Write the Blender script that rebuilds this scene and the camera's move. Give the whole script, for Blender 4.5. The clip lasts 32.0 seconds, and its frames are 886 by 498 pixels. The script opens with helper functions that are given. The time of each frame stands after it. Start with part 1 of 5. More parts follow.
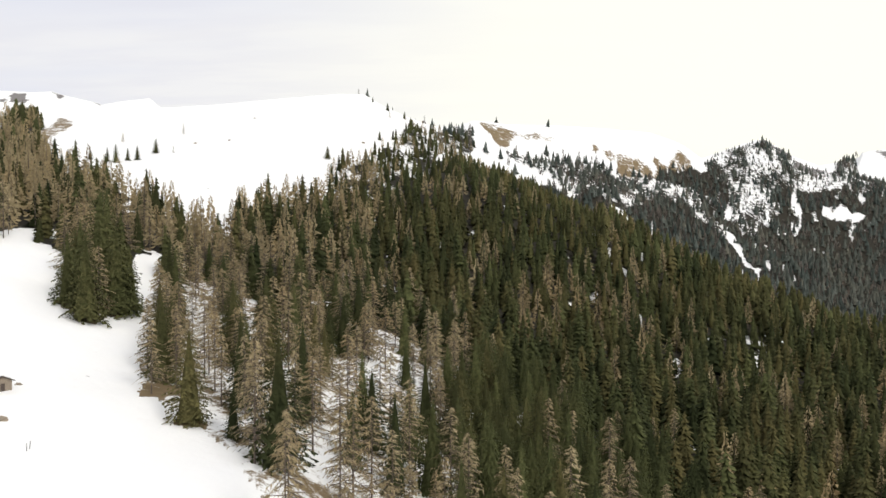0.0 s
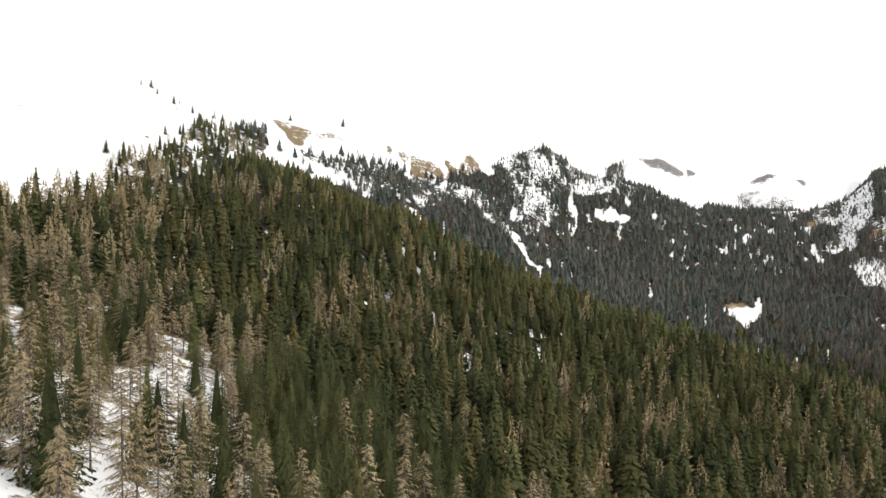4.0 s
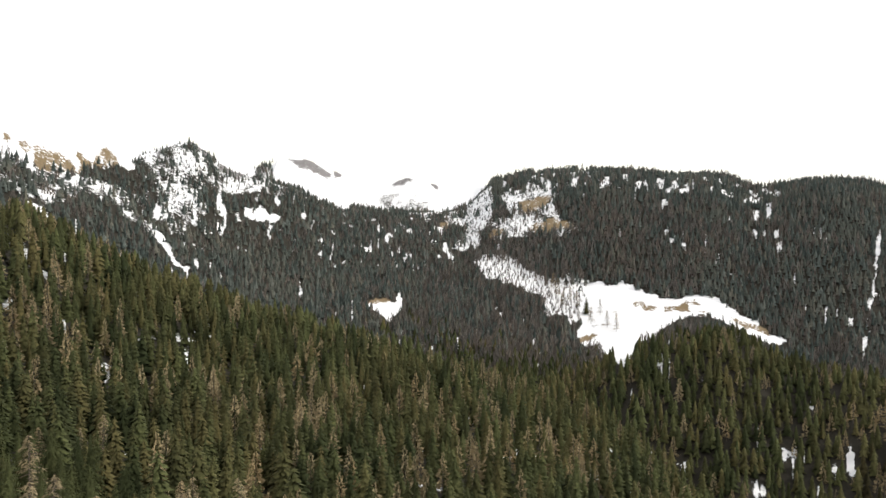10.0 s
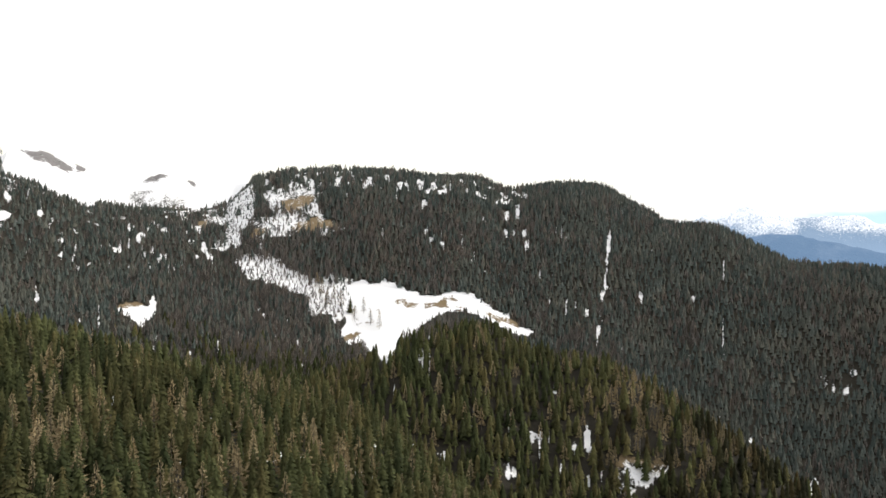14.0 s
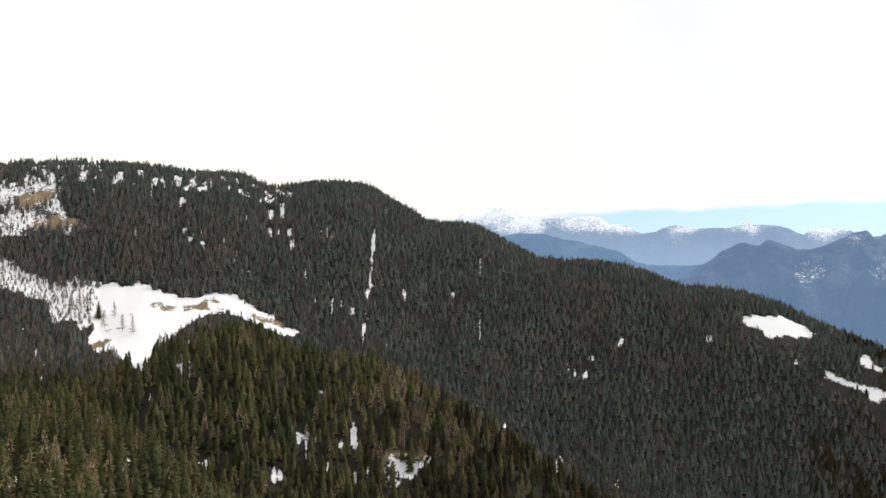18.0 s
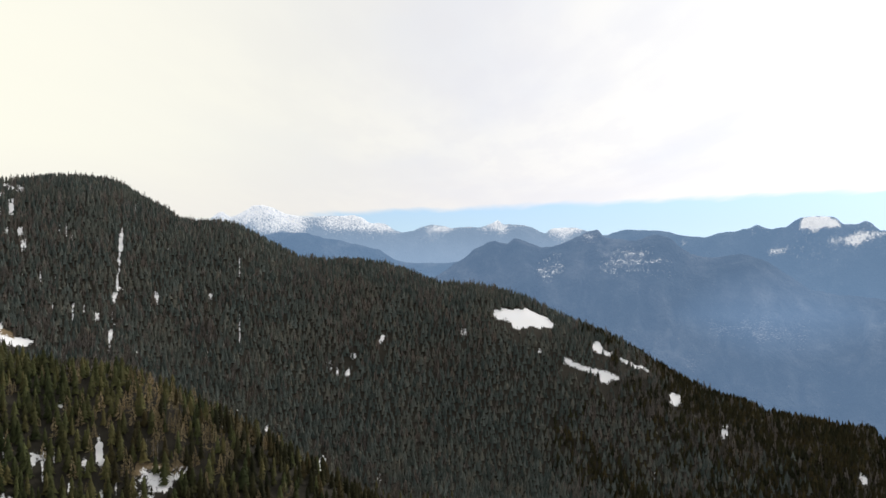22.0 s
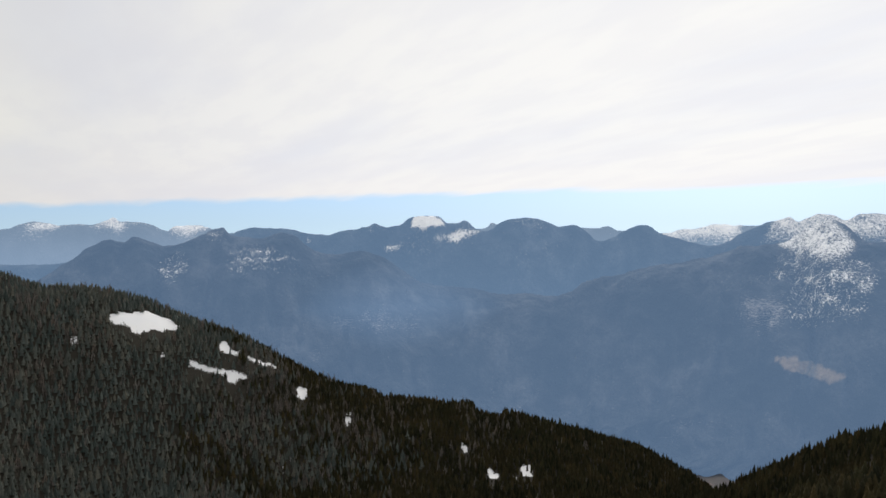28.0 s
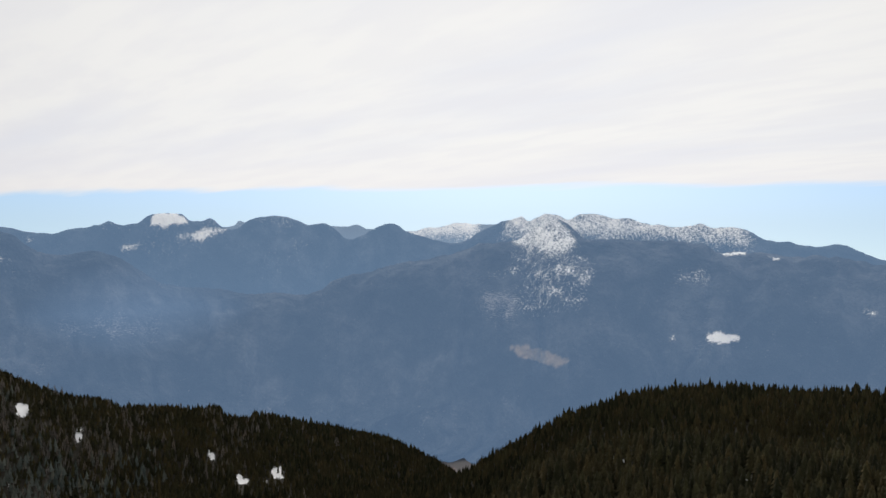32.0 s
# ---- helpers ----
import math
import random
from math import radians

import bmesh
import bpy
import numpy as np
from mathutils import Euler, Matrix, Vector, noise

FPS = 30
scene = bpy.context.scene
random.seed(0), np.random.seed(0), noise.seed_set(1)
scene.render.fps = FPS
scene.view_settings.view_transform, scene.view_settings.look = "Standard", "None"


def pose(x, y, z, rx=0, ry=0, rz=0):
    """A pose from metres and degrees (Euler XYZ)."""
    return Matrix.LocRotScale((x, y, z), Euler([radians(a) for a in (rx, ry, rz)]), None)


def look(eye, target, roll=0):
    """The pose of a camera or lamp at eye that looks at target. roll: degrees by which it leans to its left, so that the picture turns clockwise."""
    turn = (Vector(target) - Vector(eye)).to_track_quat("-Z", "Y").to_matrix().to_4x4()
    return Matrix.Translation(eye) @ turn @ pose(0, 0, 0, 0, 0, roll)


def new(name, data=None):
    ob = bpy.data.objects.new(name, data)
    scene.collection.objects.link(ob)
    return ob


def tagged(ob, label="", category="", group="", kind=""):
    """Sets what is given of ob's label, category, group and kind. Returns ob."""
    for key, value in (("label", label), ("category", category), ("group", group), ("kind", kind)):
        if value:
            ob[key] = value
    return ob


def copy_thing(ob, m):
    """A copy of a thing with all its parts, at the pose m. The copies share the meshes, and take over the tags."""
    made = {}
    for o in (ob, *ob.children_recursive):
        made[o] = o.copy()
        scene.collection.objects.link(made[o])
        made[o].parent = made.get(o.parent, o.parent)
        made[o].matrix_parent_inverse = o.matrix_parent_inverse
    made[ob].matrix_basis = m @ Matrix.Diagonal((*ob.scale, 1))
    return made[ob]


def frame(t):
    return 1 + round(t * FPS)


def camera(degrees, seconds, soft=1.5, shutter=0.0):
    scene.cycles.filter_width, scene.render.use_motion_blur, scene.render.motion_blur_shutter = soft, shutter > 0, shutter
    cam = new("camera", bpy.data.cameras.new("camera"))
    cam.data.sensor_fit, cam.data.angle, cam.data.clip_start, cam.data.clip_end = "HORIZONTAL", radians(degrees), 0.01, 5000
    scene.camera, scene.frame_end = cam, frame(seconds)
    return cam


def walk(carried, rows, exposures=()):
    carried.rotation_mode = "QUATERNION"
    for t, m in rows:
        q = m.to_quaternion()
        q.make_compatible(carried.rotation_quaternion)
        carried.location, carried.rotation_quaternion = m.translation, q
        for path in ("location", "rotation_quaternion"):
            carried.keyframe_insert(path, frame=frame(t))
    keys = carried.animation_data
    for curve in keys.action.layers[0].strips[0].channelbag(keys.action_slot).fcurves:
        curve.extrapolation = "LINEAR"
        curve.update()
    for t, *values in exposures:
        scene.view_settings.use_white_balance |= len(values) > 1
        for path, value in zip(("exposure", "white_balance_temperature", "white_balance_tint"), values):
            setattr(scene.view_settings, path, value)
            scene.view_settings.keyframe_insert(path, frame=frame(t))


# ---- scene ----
# ---- camera: it hovers on one spot and turns to the right ----
cam = camera(58.6, 32.0)
TURN = [(0, 0.00), (0.5, 1.74), (1, 3.64), (1.5, 5.40), (2, 7.36), (2.5, 9.19), (3, 11.16), (3.5, 12.97), (5.5, 20.77), (6, 22.99),
        (6.5, 25.03), (7, 27.22), (7.5, 29.25), (8, 31.29), (8.5, 33.49), (9, 35.51), (9.5, 37.71), (10, 39.76), (10.5, 41.97), (11, 44.02),
        (11.5, 46.22), (12, 48.29), (12.5, 50.49), (13, 52.51), (13.5, 54.72), (14, 56.78), (14.5, 58.98), (16.5, 67.44), (17, 69.45), (17.5, 71.66),
        (18, 73.67), (18.5, 75.86), (19, 77.90), (19.5, 80.09), (20, 82.14), (20.5, 84.34), (21, 86.41), (21.5, 88.68), (22, 90.83), (22.5, 93.13),
        (23, 95.25), (23.5, 97.54), (24, 99.63), (24.5, 101.79), (25, 104.10), (25.5, 106.24), (27.5, 115.16), (28, 117.45), (28.5, 119.62), (29, 121.92),
        (29.5, 124.09), (30, 126.44), (30.5, 128.61), (31, 130.97), (31.5, 133.14), (32, 135.46)]
EYE_HEIGHT = 60.0


def gaze(t, turn):
    """The camera's pose: it sinks its gaze a little and leans a trace to the left as it turns."""
    tilt, lean = -1.026 - 0.00046 * t * t + 2.3e-6 * t ** 3, 0.036 - 0.0026 * t + 0.00017 * t * t
    return pose(0, 0, EYE_HEIGHT, 90 + tilt, 0, -turn) @ pose(0, 0, 0, 0, 0, lean)


walk(cam, [(t, gaze(t, turn)) for t, turn in TURN], [(0, 0.12), (3, 0.28), (6, 0.44), (9, 0.46), (13, 0.42), (17, 0.26), (20, 0.12), (23, -0.08), (26, -0.2), (32, -0.34)])

# ---- light ----
SUN_BEARING, SUN_HEIGHT = 140.0, 36.0


class Nodes:
    """Short-hand for node trees."""

    def __init__(self, tree):
        self.tree = tree
        tree.nodes.clear()

    def add(self, kind, values=None, **props):
        n = self.tree.nodes.new(kind)
        for k, v in props.items():
            setattr(n, k, v)
        for k, v in (values or {}).items():
            self.put(v, n.inputs[k])
        return n

    def put(self, v, socket):
        if isinstance(v, bpy.types.NodeSocket):
            self.tree.links.new(v, socket)
        elif isinstance(v, tuple) and socket.type == "RGBA" and len(v) == 3:
            socket.default_value = (*v, 1)
        else:
            socket.default_value = v

    def maths(self, op, a, b=0.0, clamp=False):
        return self.add("ShaderNodeMath", {0: a, 1: b}, operation=op, use_clamp=clamp).outputs[0]

    def ramp(self, v, lo, hi, a=0.0, b=1.0):
        return self.add("ShaderNodeMapRange", {0: v, 1: lo, 2: hi, 3: a, 4: b}, interpolation_type="SMOOTHSTEP").outputs[0]

    def mix(self, f, a, b):
        n = self.add("ShaderNodeMix", data_type="RGBA")
        for v, i in ((f, 0), (a, 6), (b, 7)):
            self.put(v, n.inputs[i])
        return n.outputs[2]

    def noise(self, at, scale, detail=3.0, rough=0.55):
        return self.add("ShaderNodeTexNoise", {"Vector": at, "Scale": scale, "Detail": detail, "Roughness": rough}).outputs[0]


def make_world():
    world = bpy.data.worlds.new("sky")
    scene.world = world
    world.use_nodes = True
    n = Nodes(world.node_tree)
    at = n.add("ShaderNodeTexCoord").outputs["Generated"]
    x, y, z = n.add("ShaderNodeSeparateXYZ", {0: at}).outputs
    raised = n.add("ShaderNodeVectorMath", {0: at, 1: (0, 0, 0.14)}, operation="ADD").outputs[0]
    clear = n.add("ShaderNodeTexSky", {"Vector": raised}, sky_type="NISHITA", sun_disc=False, sun_elevation=radians(SUN_HEIGHT), sun_rotation=radians(SUN_BEARING), air_density=1.0, dust_density=0.4, ozone_density=2.0)
    thin = n.mix(n.ramp(z, 0.0, 0.06, 0.38, 0.10), n.add("ShaderNodeVectorMath", {0: clear.outputs[0], "Scale": 1.4}, operation="SCALE").outputs[0], (5.4, 6.5, 7.0))
    clear_light = n.add("ShaderNodeBackground", {"Color": thin, "Strength": 0.105})
    # the sheet of cloud: a ceiling that ends far off to the south-east
    lift = n.maths("ADD", n.maths("MAXIMUM", z, 0.0), 0.09)
    flat = n.add("ShaderNodeCombineXYZ", {0: n.maths("DIVIDE", x, lift), 1: n.maths("DIVIDE", y, lift), 2: 0.0}).outputs[0]
    wide = n.add("ShaderNodeMapping", {"Vector": flat, "Rotation": (0, 0, radians(25)), "Scale": (0.35, 1.0, 1.0)}).outputs[0]
    billow = n.noise(wide, 0.8, 5.0, 0.5)
    streak = n.noise(wide, 2.1, 3.0, 0.5)
    edge = n.maths("SUBTRACT", z, n.maths("SUBTRACT", n.maths("MULTIPLY", x, 0.0262), n.maths("MULTIPLY", y, 0.0455)))
    edge = n.maths("ADD", edge, n.maths("MULTIPLY", n.maths("SUBTRACT", streak, 0.5), 0.016))
    cover = n.ramp(edge, -0.003, 0.007)
    b, h = radians(SUN_BEARING), radians(SUN_HEIGHT)
    near_sun = n.add("ShaderNodeVectorMath", {0: at, 1: (math.sin(b) * math.cos(h), math.cos(b) * math.cos(h), math.sin(h))}, operation="DOT_PRODUCT").outputs["Value"]
    glow = n.ramp(near_sun, 0.30, 0.97)
    grey = n.mix(n.ramp(billow, 0.36, 0.60), (0.86, 0.88, 0.97), (0.99, 0.985, 0.99))
    fine = n.noise(wide, 4.5, 4.0, 0.55)
    grey = n.mix(n.ramp(fine, 0.40, 0.62, 0.0, 0.35), grey, (0.86, 0.86, 0.93))
    # milky and thin towards the north-east, with more shape in it towards the valley
    milk = n.ramp(n.maths("ADD", n.maths("MULTIPLY", y, 0.766), n.maths("MULTIPLY", x, 0.643)), 0.5, 1.0)
    tone = n.mix(milk, grey, (1.22, 1.20, 1.04))
    tone = n.mix(n.maths("MULTIPLY", glow, 0.18), tone, (1.08, 1.06, 0.96))
    low = n.ramp(z, 0.01, 0.12)
    tone = n.mix(low, n.mix(0.5, tone, (1.0, 0.96, 0.95)), tone)
    # the sheet thins and brightens towards the sun
    thick = n.ramp(n.maths("SUBTRACT", n.maths("MULTIPLY", x, 0.6428), n.maths("MULTIPLY", y, 0.766)), 0.45, 1.10, 0.84, 1.18)
    cloud_light = n.add("ShaderNodeBackground", {"Color": tone, "Strength": thick})
    sky = n.add("ShaderNodeMixShader", {0: cover, 1: clear_light.outputs[0], 2: cloud_light.outputs[0]})
    n.add("ShaderNodeOutputWorld", {0: sky.outputs[0]})


make_world()
sun = new("sun", bpy.data.lights.new("sun", "SUN"))
sun.data.energy, sun.data.angle, sun.data.color = 1.75, radians(16), (1.0, 0.95, 0.87)
sun.matrix_world = look((math.sin(radians(SUN_BEARING)) * 300, math.cos(radians(SUN_BEARING)) * 300, 300 * math.tan(radians(SUN_HEIGHT)) + 60), (0, 0, 60))


# ---- materials ----
def material(name):
    m = bpy.data.materials.new(name)
    m.use_nodes = True
    return m, Nodes(m.node_tree)


def finish(n, colour, rough=0.9, bump=None, spec=0.2, reach=0.3):
    s = n.add("ShaderNodeBsdfPrincipled", {"Base Color": colour, "Roughness": rough, "Specular IOR Level": spec})
    if bump is not None:
        n.put(n.add("ShaderNodeBump", {"Height": bump, "Strength": 0.5, "Distance": reach}).outputs[0], s.inputs["Normal"])
    n.add("ShaderNodeOutputMaterial", {0: s.outputs[0]})


def attr(n, name):
    return n.add("ShaderNodeAttribute", attribute_name=name).outputs["Fac"]


def ground_material():
    m, n = material("snow_and_forest_floor")
    at = n.add("ShaderNodeTexCoord").outputs["Object"]
    coarse, fine, tiny = n.noise(at, 0.03, 4), n.noise(at, 0.25, 4), n.noise(at, 1.7, 3)
    snow = n.mix(coarse, (0.80, 0.81, 0.83), (0.87, 0.86, 0.83))
    grass = n.mix(fine, (0.12, 0.088, 0.047), (0.26, 0.19, 0.108))
    soil = n.mix(fine, (0.014, 0.014, 0.010), (0.040, 0.034, 0.024))
    col = n.mix(n.ramp(n.maths("ADD", attr(n, "grass"), n.maths("MULTIPLY", n.maths("SUBTRACT", fine, 0.5), 0.9)), 0.4, 0.6), soil, grass)
    cover = n.maths("ADD", attr(n, "snow"), n.maths("ADD", n.maths("MULTIPLY", n.maths("SUBTRACT", fine, 0.5), 0.9), n.maths("MULTIPLY", n.maths("SUBTRACT", tiny, 0.5), 0.35)))
    col = n.mix(n.ramp(cover, 0.42, 0.56), col, snow)
    rocky = n.maths("ADD", attr(n, "rock"), n.maths("ADD", n.maths("MULTIPLY", n.maths("SUBTRACT", fine, 0.5), 0.9), n.maths("MULTIPLY", n.maths("SUBTRACT", n.noise(at, 0.11, 4), 0.5), 1.6)))
    col = n.mix(n.ramp(rocky, 0.45, 0.55), col, n.mix(tiny, (0.11, 0.105, 0.105), (0.27, 0.25, 0.24)))
    finish(n, col, 0.85, n.maths("ADD", n.maths("MULTIPLY", fine, 2.0), n.maths("MULTIPLY", tiny, 0.3)))
    return m


def foliage_material(name, dark, light, warm):
    """Needles or twigs: each tree has its own tone, some are warmer, and stands, boughs and tufts vary."""
    m, n = material(name)
    at = n.add("ShaderNodeNewGeometry").outputs["Position"]
    own = attr(n, "tint")
    other = n.maths("FRACT", n.maths("MULTIPLY", own, 7.31))
    col = n.mix(own, dark, light)
    col = n.mix(n.ramp(other, 0.62, 0.98, 0.0, 0.8), col, warm)
    col = n.mix(n.ramp(n.noise(at, 0.012, 3), 0.42, 0.68, 0.0, 0.45), col, warm)
    col = n.mix(n.ramp(n.noise(at, 0.03, 3), 0.40, 0.62), n.mix(0.4, col, dark), col)
    col = n.mix(n.ramp(n.noise(at, 0.9, 3, 0.65), 0.32, 0.70), n.mix(0.6, col, dark), col)
    finish(n, col, 0.9, None, 0.08)
    return m


def bark_material(name, a, b):
    m, n = material(name)
    at = n.add("ShaderNodeTexCoord").outputs["Object"]
    finish(n, n.mix(n.noise(at, 4.0, 4), a, b), 0.95, n.noise(at, 12.0, 3), 0.1, 0.05)
    return m


GROUND = ground_material()
NEEDLES = foliage_material("spruce_needles", (0.023, 0.029, 0.012), (0.122, 0.132, 0.052), (0.158, 0.128, 0.052))
# spruce needles of the far slopes, with distance haze put into the colour
FAR_NEEDLES = foliage_material("hazed_spruce_needles", (0.046, 0.058, 0.052), (0.152, 0.172, 0.150), (0.178, 0.160, 0.120))
# a darker copy of the spruce needles, for the gully and the eastern slopes
DARK_NEEDLES = foliage_material("dark_spruce_needles", (0.013, 0.014, 0.007), (0.058, 0.055, 0.024), (0.082, 0.060, 0.025))
TWIGS = foliage_material("larch_twigs", (0.200, 0.160, 0.092), (0.480, 0.395, 0.235), (0.440, 0.325, 0.172))
# the larch twigs again, greyed with distance in the base colour
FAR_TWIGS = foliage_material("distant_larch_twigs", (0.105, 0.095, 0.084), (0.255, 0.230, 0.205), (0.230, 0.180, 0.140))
DEAD_WOOD = bark_material("bleached_dead_wood", (0.30, 0.27, 0.23), (0.5, 0.46, 0.40))
BARK = bark_material("grey_brown_bark", (0.06, 0.045, 0.035), (0.17, 0.14, 0.12))


def range_material(name, haze, amount, veil_top, veil_low):
    """Rock, woods and snow of a far range, with the blue air before it painted on as a glow."""
    m, n = material(name)
    at = n.add("ShaderNodeNewGeometry").outputs["Position"]
    height = n.add("ShaderNodeSeparateXYZ", {0: at}).outputs[2]
    wide, fine, tiny = n.noise(at, 0.0035, 3), n.noise(at, 0.012, 5), n.noise(at, 0.07, 4, 0.6)
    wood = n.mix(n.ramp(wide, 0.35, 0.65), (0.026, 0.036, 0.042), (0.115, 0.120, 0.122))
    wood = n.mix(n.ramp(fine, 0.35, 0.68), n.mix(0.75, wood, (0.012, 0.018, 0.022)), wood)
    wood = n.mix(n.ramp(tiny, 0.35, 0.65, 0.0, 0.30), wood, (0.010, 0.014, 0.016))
    rock = n.mix(tiny, (0.16, 0.15, 0.15), (0.52, 0.48, 0.44))
    ledge = n.noise(n.add("ShaderNodeMapping", {"Vector": at, "Scale": (0.30, 0.30, 1.5)}).outputs[0], 0.26, 6, 0.66)
    gully = n.noise(n.add("ShaderNodeMapping", {"Vector": at, "Scale": (1.0, 1.0, 0.22)}).outputs[0], 0.34, 5, 0.68)
    rib = n.noise(n.add("ShaderNodeMapping", {"Vector": at, "Scale": (1.0, 1.0, 0.25)}).outputs[0], 0.12, 5, 0.65)
    both = n.maths("SUBTRACT", n.maths("ADD", n.maths("MULTIPLY", ledge, 0.34), n.maths("ADD", n.maths("MULTIPLY", gully, 0.36), n.maths("MULTIPLY", rib, 0.30))), 0.5)
    rocky = n.maths("ADD", attr(n, "rock"), n.maths("MULTIPLY", n.maths("SUBTRACT", n.mix(0.72, gully, ledge), 0.5), 2.6))
    col = n.mix(n.ramp(rocky, 0.42, 0.72), wood, rock)
    col = n.mix(n.ramp(attr(n, "grass"), 0.3, 0.8), col, n.mix(tiny, (0.36, 0.25, 0.15), (0.56, 0.43, 0.30)))
    snowy = n.maths("ADD", attr(n, "snow"), n.maths("MULTIPLY", both, 3.6))
    white = n.ramp(snowy, 0.38, 0.74)
    col = n.mix(white, col, (0.92, 0.93, 0.95))
    relief = n.add("ShaderNodeBump", {"Height": n.maths("ADD", n.maths("MULTIPLY", wide, 2.0), n.maths("ADD", fine, n.maths("MULTIPLY", tiny, 0.2))), "Strength": 0.7, "Distance": 80.0}).outputs[0]
    body = n.add("ShaderNodeBsdfPrincipled", {"Base Color": col, "Roughness": 0.95, "Specular IOR Level": 0.1, "Normal": relief})
    # the snow emits white of its own, in place of daylight on it
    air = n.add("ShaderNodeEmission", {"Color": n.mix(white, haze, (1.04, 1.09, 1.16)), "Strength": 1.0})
    veil = n.maths("MAXIMUM", n.ramp(height, veil_low, veil_top, amount[0], amount[1]), attr(n, "mist_glow"))
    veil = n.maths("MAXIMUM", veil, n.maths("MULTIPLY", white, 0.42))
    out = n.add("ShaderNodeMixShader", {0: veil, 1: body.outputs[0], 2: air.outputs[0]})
    n.add("ShaderNodeOutputMaterial", {0: out.outputs[0]})
    return m


# ---- the ground ----
CZ = 60.0                      # height of the camera over the datum


def hash01(i, j, seed):
    h = (i.astype(np.int64) * 374761393 + j.astype(np.int64) * 668265263 + seed * 1274126177) & 0xFFFFFFFF
    h = ((h ^ (h >> 13)) * 1103515245) & 0xFFFFFFFF
    h = ((h ^ (h >> 16)) * 2654435761) & 0xFFFFFFFF
    return ((h >> 8) & 0xFFFF) / 65535.0


def vnoise(x, y, seed=0):
    i, j = np.floor(x), np.floor(y)
    u, v = x - i, y - j
    u, v = u * u * (3 - 2 * u), v * v * (3 - 2 * v)
    a, b = hash01(i, j, seed), hash01(i + 1, j, seed)
    c, d = hash01(i, j + 1, seed), hash01(i + 1, j + 1, seed)
    return (a * (1 - u) + b * u) * (1 - v) + (c * (1 - u) + d * u) * v


def fbm(x, y, seed=0, octaves=4, ridged=False):
    total, amp, norm = 0.0, 1.0, 0.0
    for k in range(octaves):
        n = vnoise(x * 2 ** k + 17.3 * k, y * 2 ** k - 9.1 * k, seed + k)
        if ridged:
            n = 1 - np.abs(2 * n - 1)
        total, norm, amp = total + amp * n, norm + amp, amp * 0.5
    return total / norm


def pchip(xs, ys, q):
    """Monotone cubic through the knots."""
    h, d = np.diff(xs), np.diff(ys) / np.diff(xs)
    m = np.zeros_like(ys)
    same = d[1:] * d[:-1] > 0
    w1, w2 = 2 * h[1:] + h[:-1], h[1:] + 2 * h[:-1]
    with np.errstate(all="ignore"):
        mm = (w1 + w2) / (w1 / d[:-1] + w2 / d[1:])
    m[1:-1] = np.where(same, mm, 0)
    m[0], m[-1] = d[0], d[-1]
    i = np.clip(np.searchsorted(xs, q, side="right") - 1, 0, len(xs) - 2)
    t = (q - xs[i]) / h[i]
    return ((2 * t ** 3 - 3 * t * t + 1) * ys[i] + (t ** 3 - 2 * t * t + t) * h[i] * m[i]
            + (3 * t * t - 2 * t ** 3) * ys[i + 1] + (t ** 3 - t * t) * h[i] * m[i + 1])


def ridge(table, bearings, wrap=True):
    """Distance and height along a ridge or valley line at the bearings."""
    a, r, z = (np.array(c, float) for c in zip(*table))
    if wrap:
        a = np.concatenate([a[-2:] - 360, a, a[:2] + 360])
        r, z = (np.concatenate([c[-2:], c, c[:2]]) for c in (r, z))
    return pchip(a, r, bearings), pchip(a, z, bearings)


# the lines that shape the ground: bearing, distance and height over the camera, in degrees and metres
NEAR_FOOT = [(-180, 250, -101), (-120, 200, -65), (-90, 120, -26), (-45.1, 120, -37), (-29.3, 130, -43), (-15.2, 130, -45), (0, 180, -65), (10.3, 200, -76),
    (25.7, 250, -100), (40.9, 300, -120), (56.1, 350, -144), (71.2, 350, -170), (91.1, 350, -202), (121.1, 350, -203), (151.3, 350, -179), (170.9, 300, -134)]
NEAR_SLOPE = [(-180, 550, -157), (-120, 400, 1), (-90, 300, 22), (-45.1, 300, -15), (-29.3, 270, -23), (-15.2, 270, -37), (-8.1, 280, -43), (0, 330, -54),
    (10.3, 380, -73), (25.7, 450, -103), (40.9, 450, -124), (51.1, 440, -142), (59.1, 420, -160), (71.2, 500, -232), (91.1, 600, -333), (121.1, 600, -321),
    (141.2, 650, -278), (164.4, 650, -226)]
SPUR_CREST = [(-180, 900, -124), (-120, 700, 99), (-90, 600, 129), (-45.1, 500, 36), (-29.3, 480, 22), (-20.2, 450, 7), (-15.2, 450, -3), (-10.1, 500, 5),
    (-5.1, 650, 42), (0, 750, 66), (5.2, 750, 45), (10.7, 750, 14), (21.1, 720, -55), (35.8, 650, -107), (47, 600, -135), (52.5, 560, -152),
    (59.1, 500, -184), (71.2, 650, -302), (91.1, 800, -425), (121.1, 850, -417), (135.2, 850, -364), (146.3, 900, -270), (164.4, 900, -244)]
SPUR_BACK = [(-180, 1100, -114), (-120, 900, 161), (-90, 800, 178), (-45.1, 700, 76), (-29.3, 620, 51), (-20.2, 620, 45), (-10.1, 650, 59), (-5.1, 800, 103),
    (0, 850, 91), (5.2, 900, 42), (10.3, 930, 3), (20.5, 900, -123), (35.8, 830, -182), (47, 780, -222), (59.1, 720, -275), (66.1, 760, -276),
    (76.2, 800, -306), (86.1, 850, -378), (111.1, 1000, -447), (135.2, 1050, -385), (151.3, 1100, -252), (164.4, 1100, -238)]
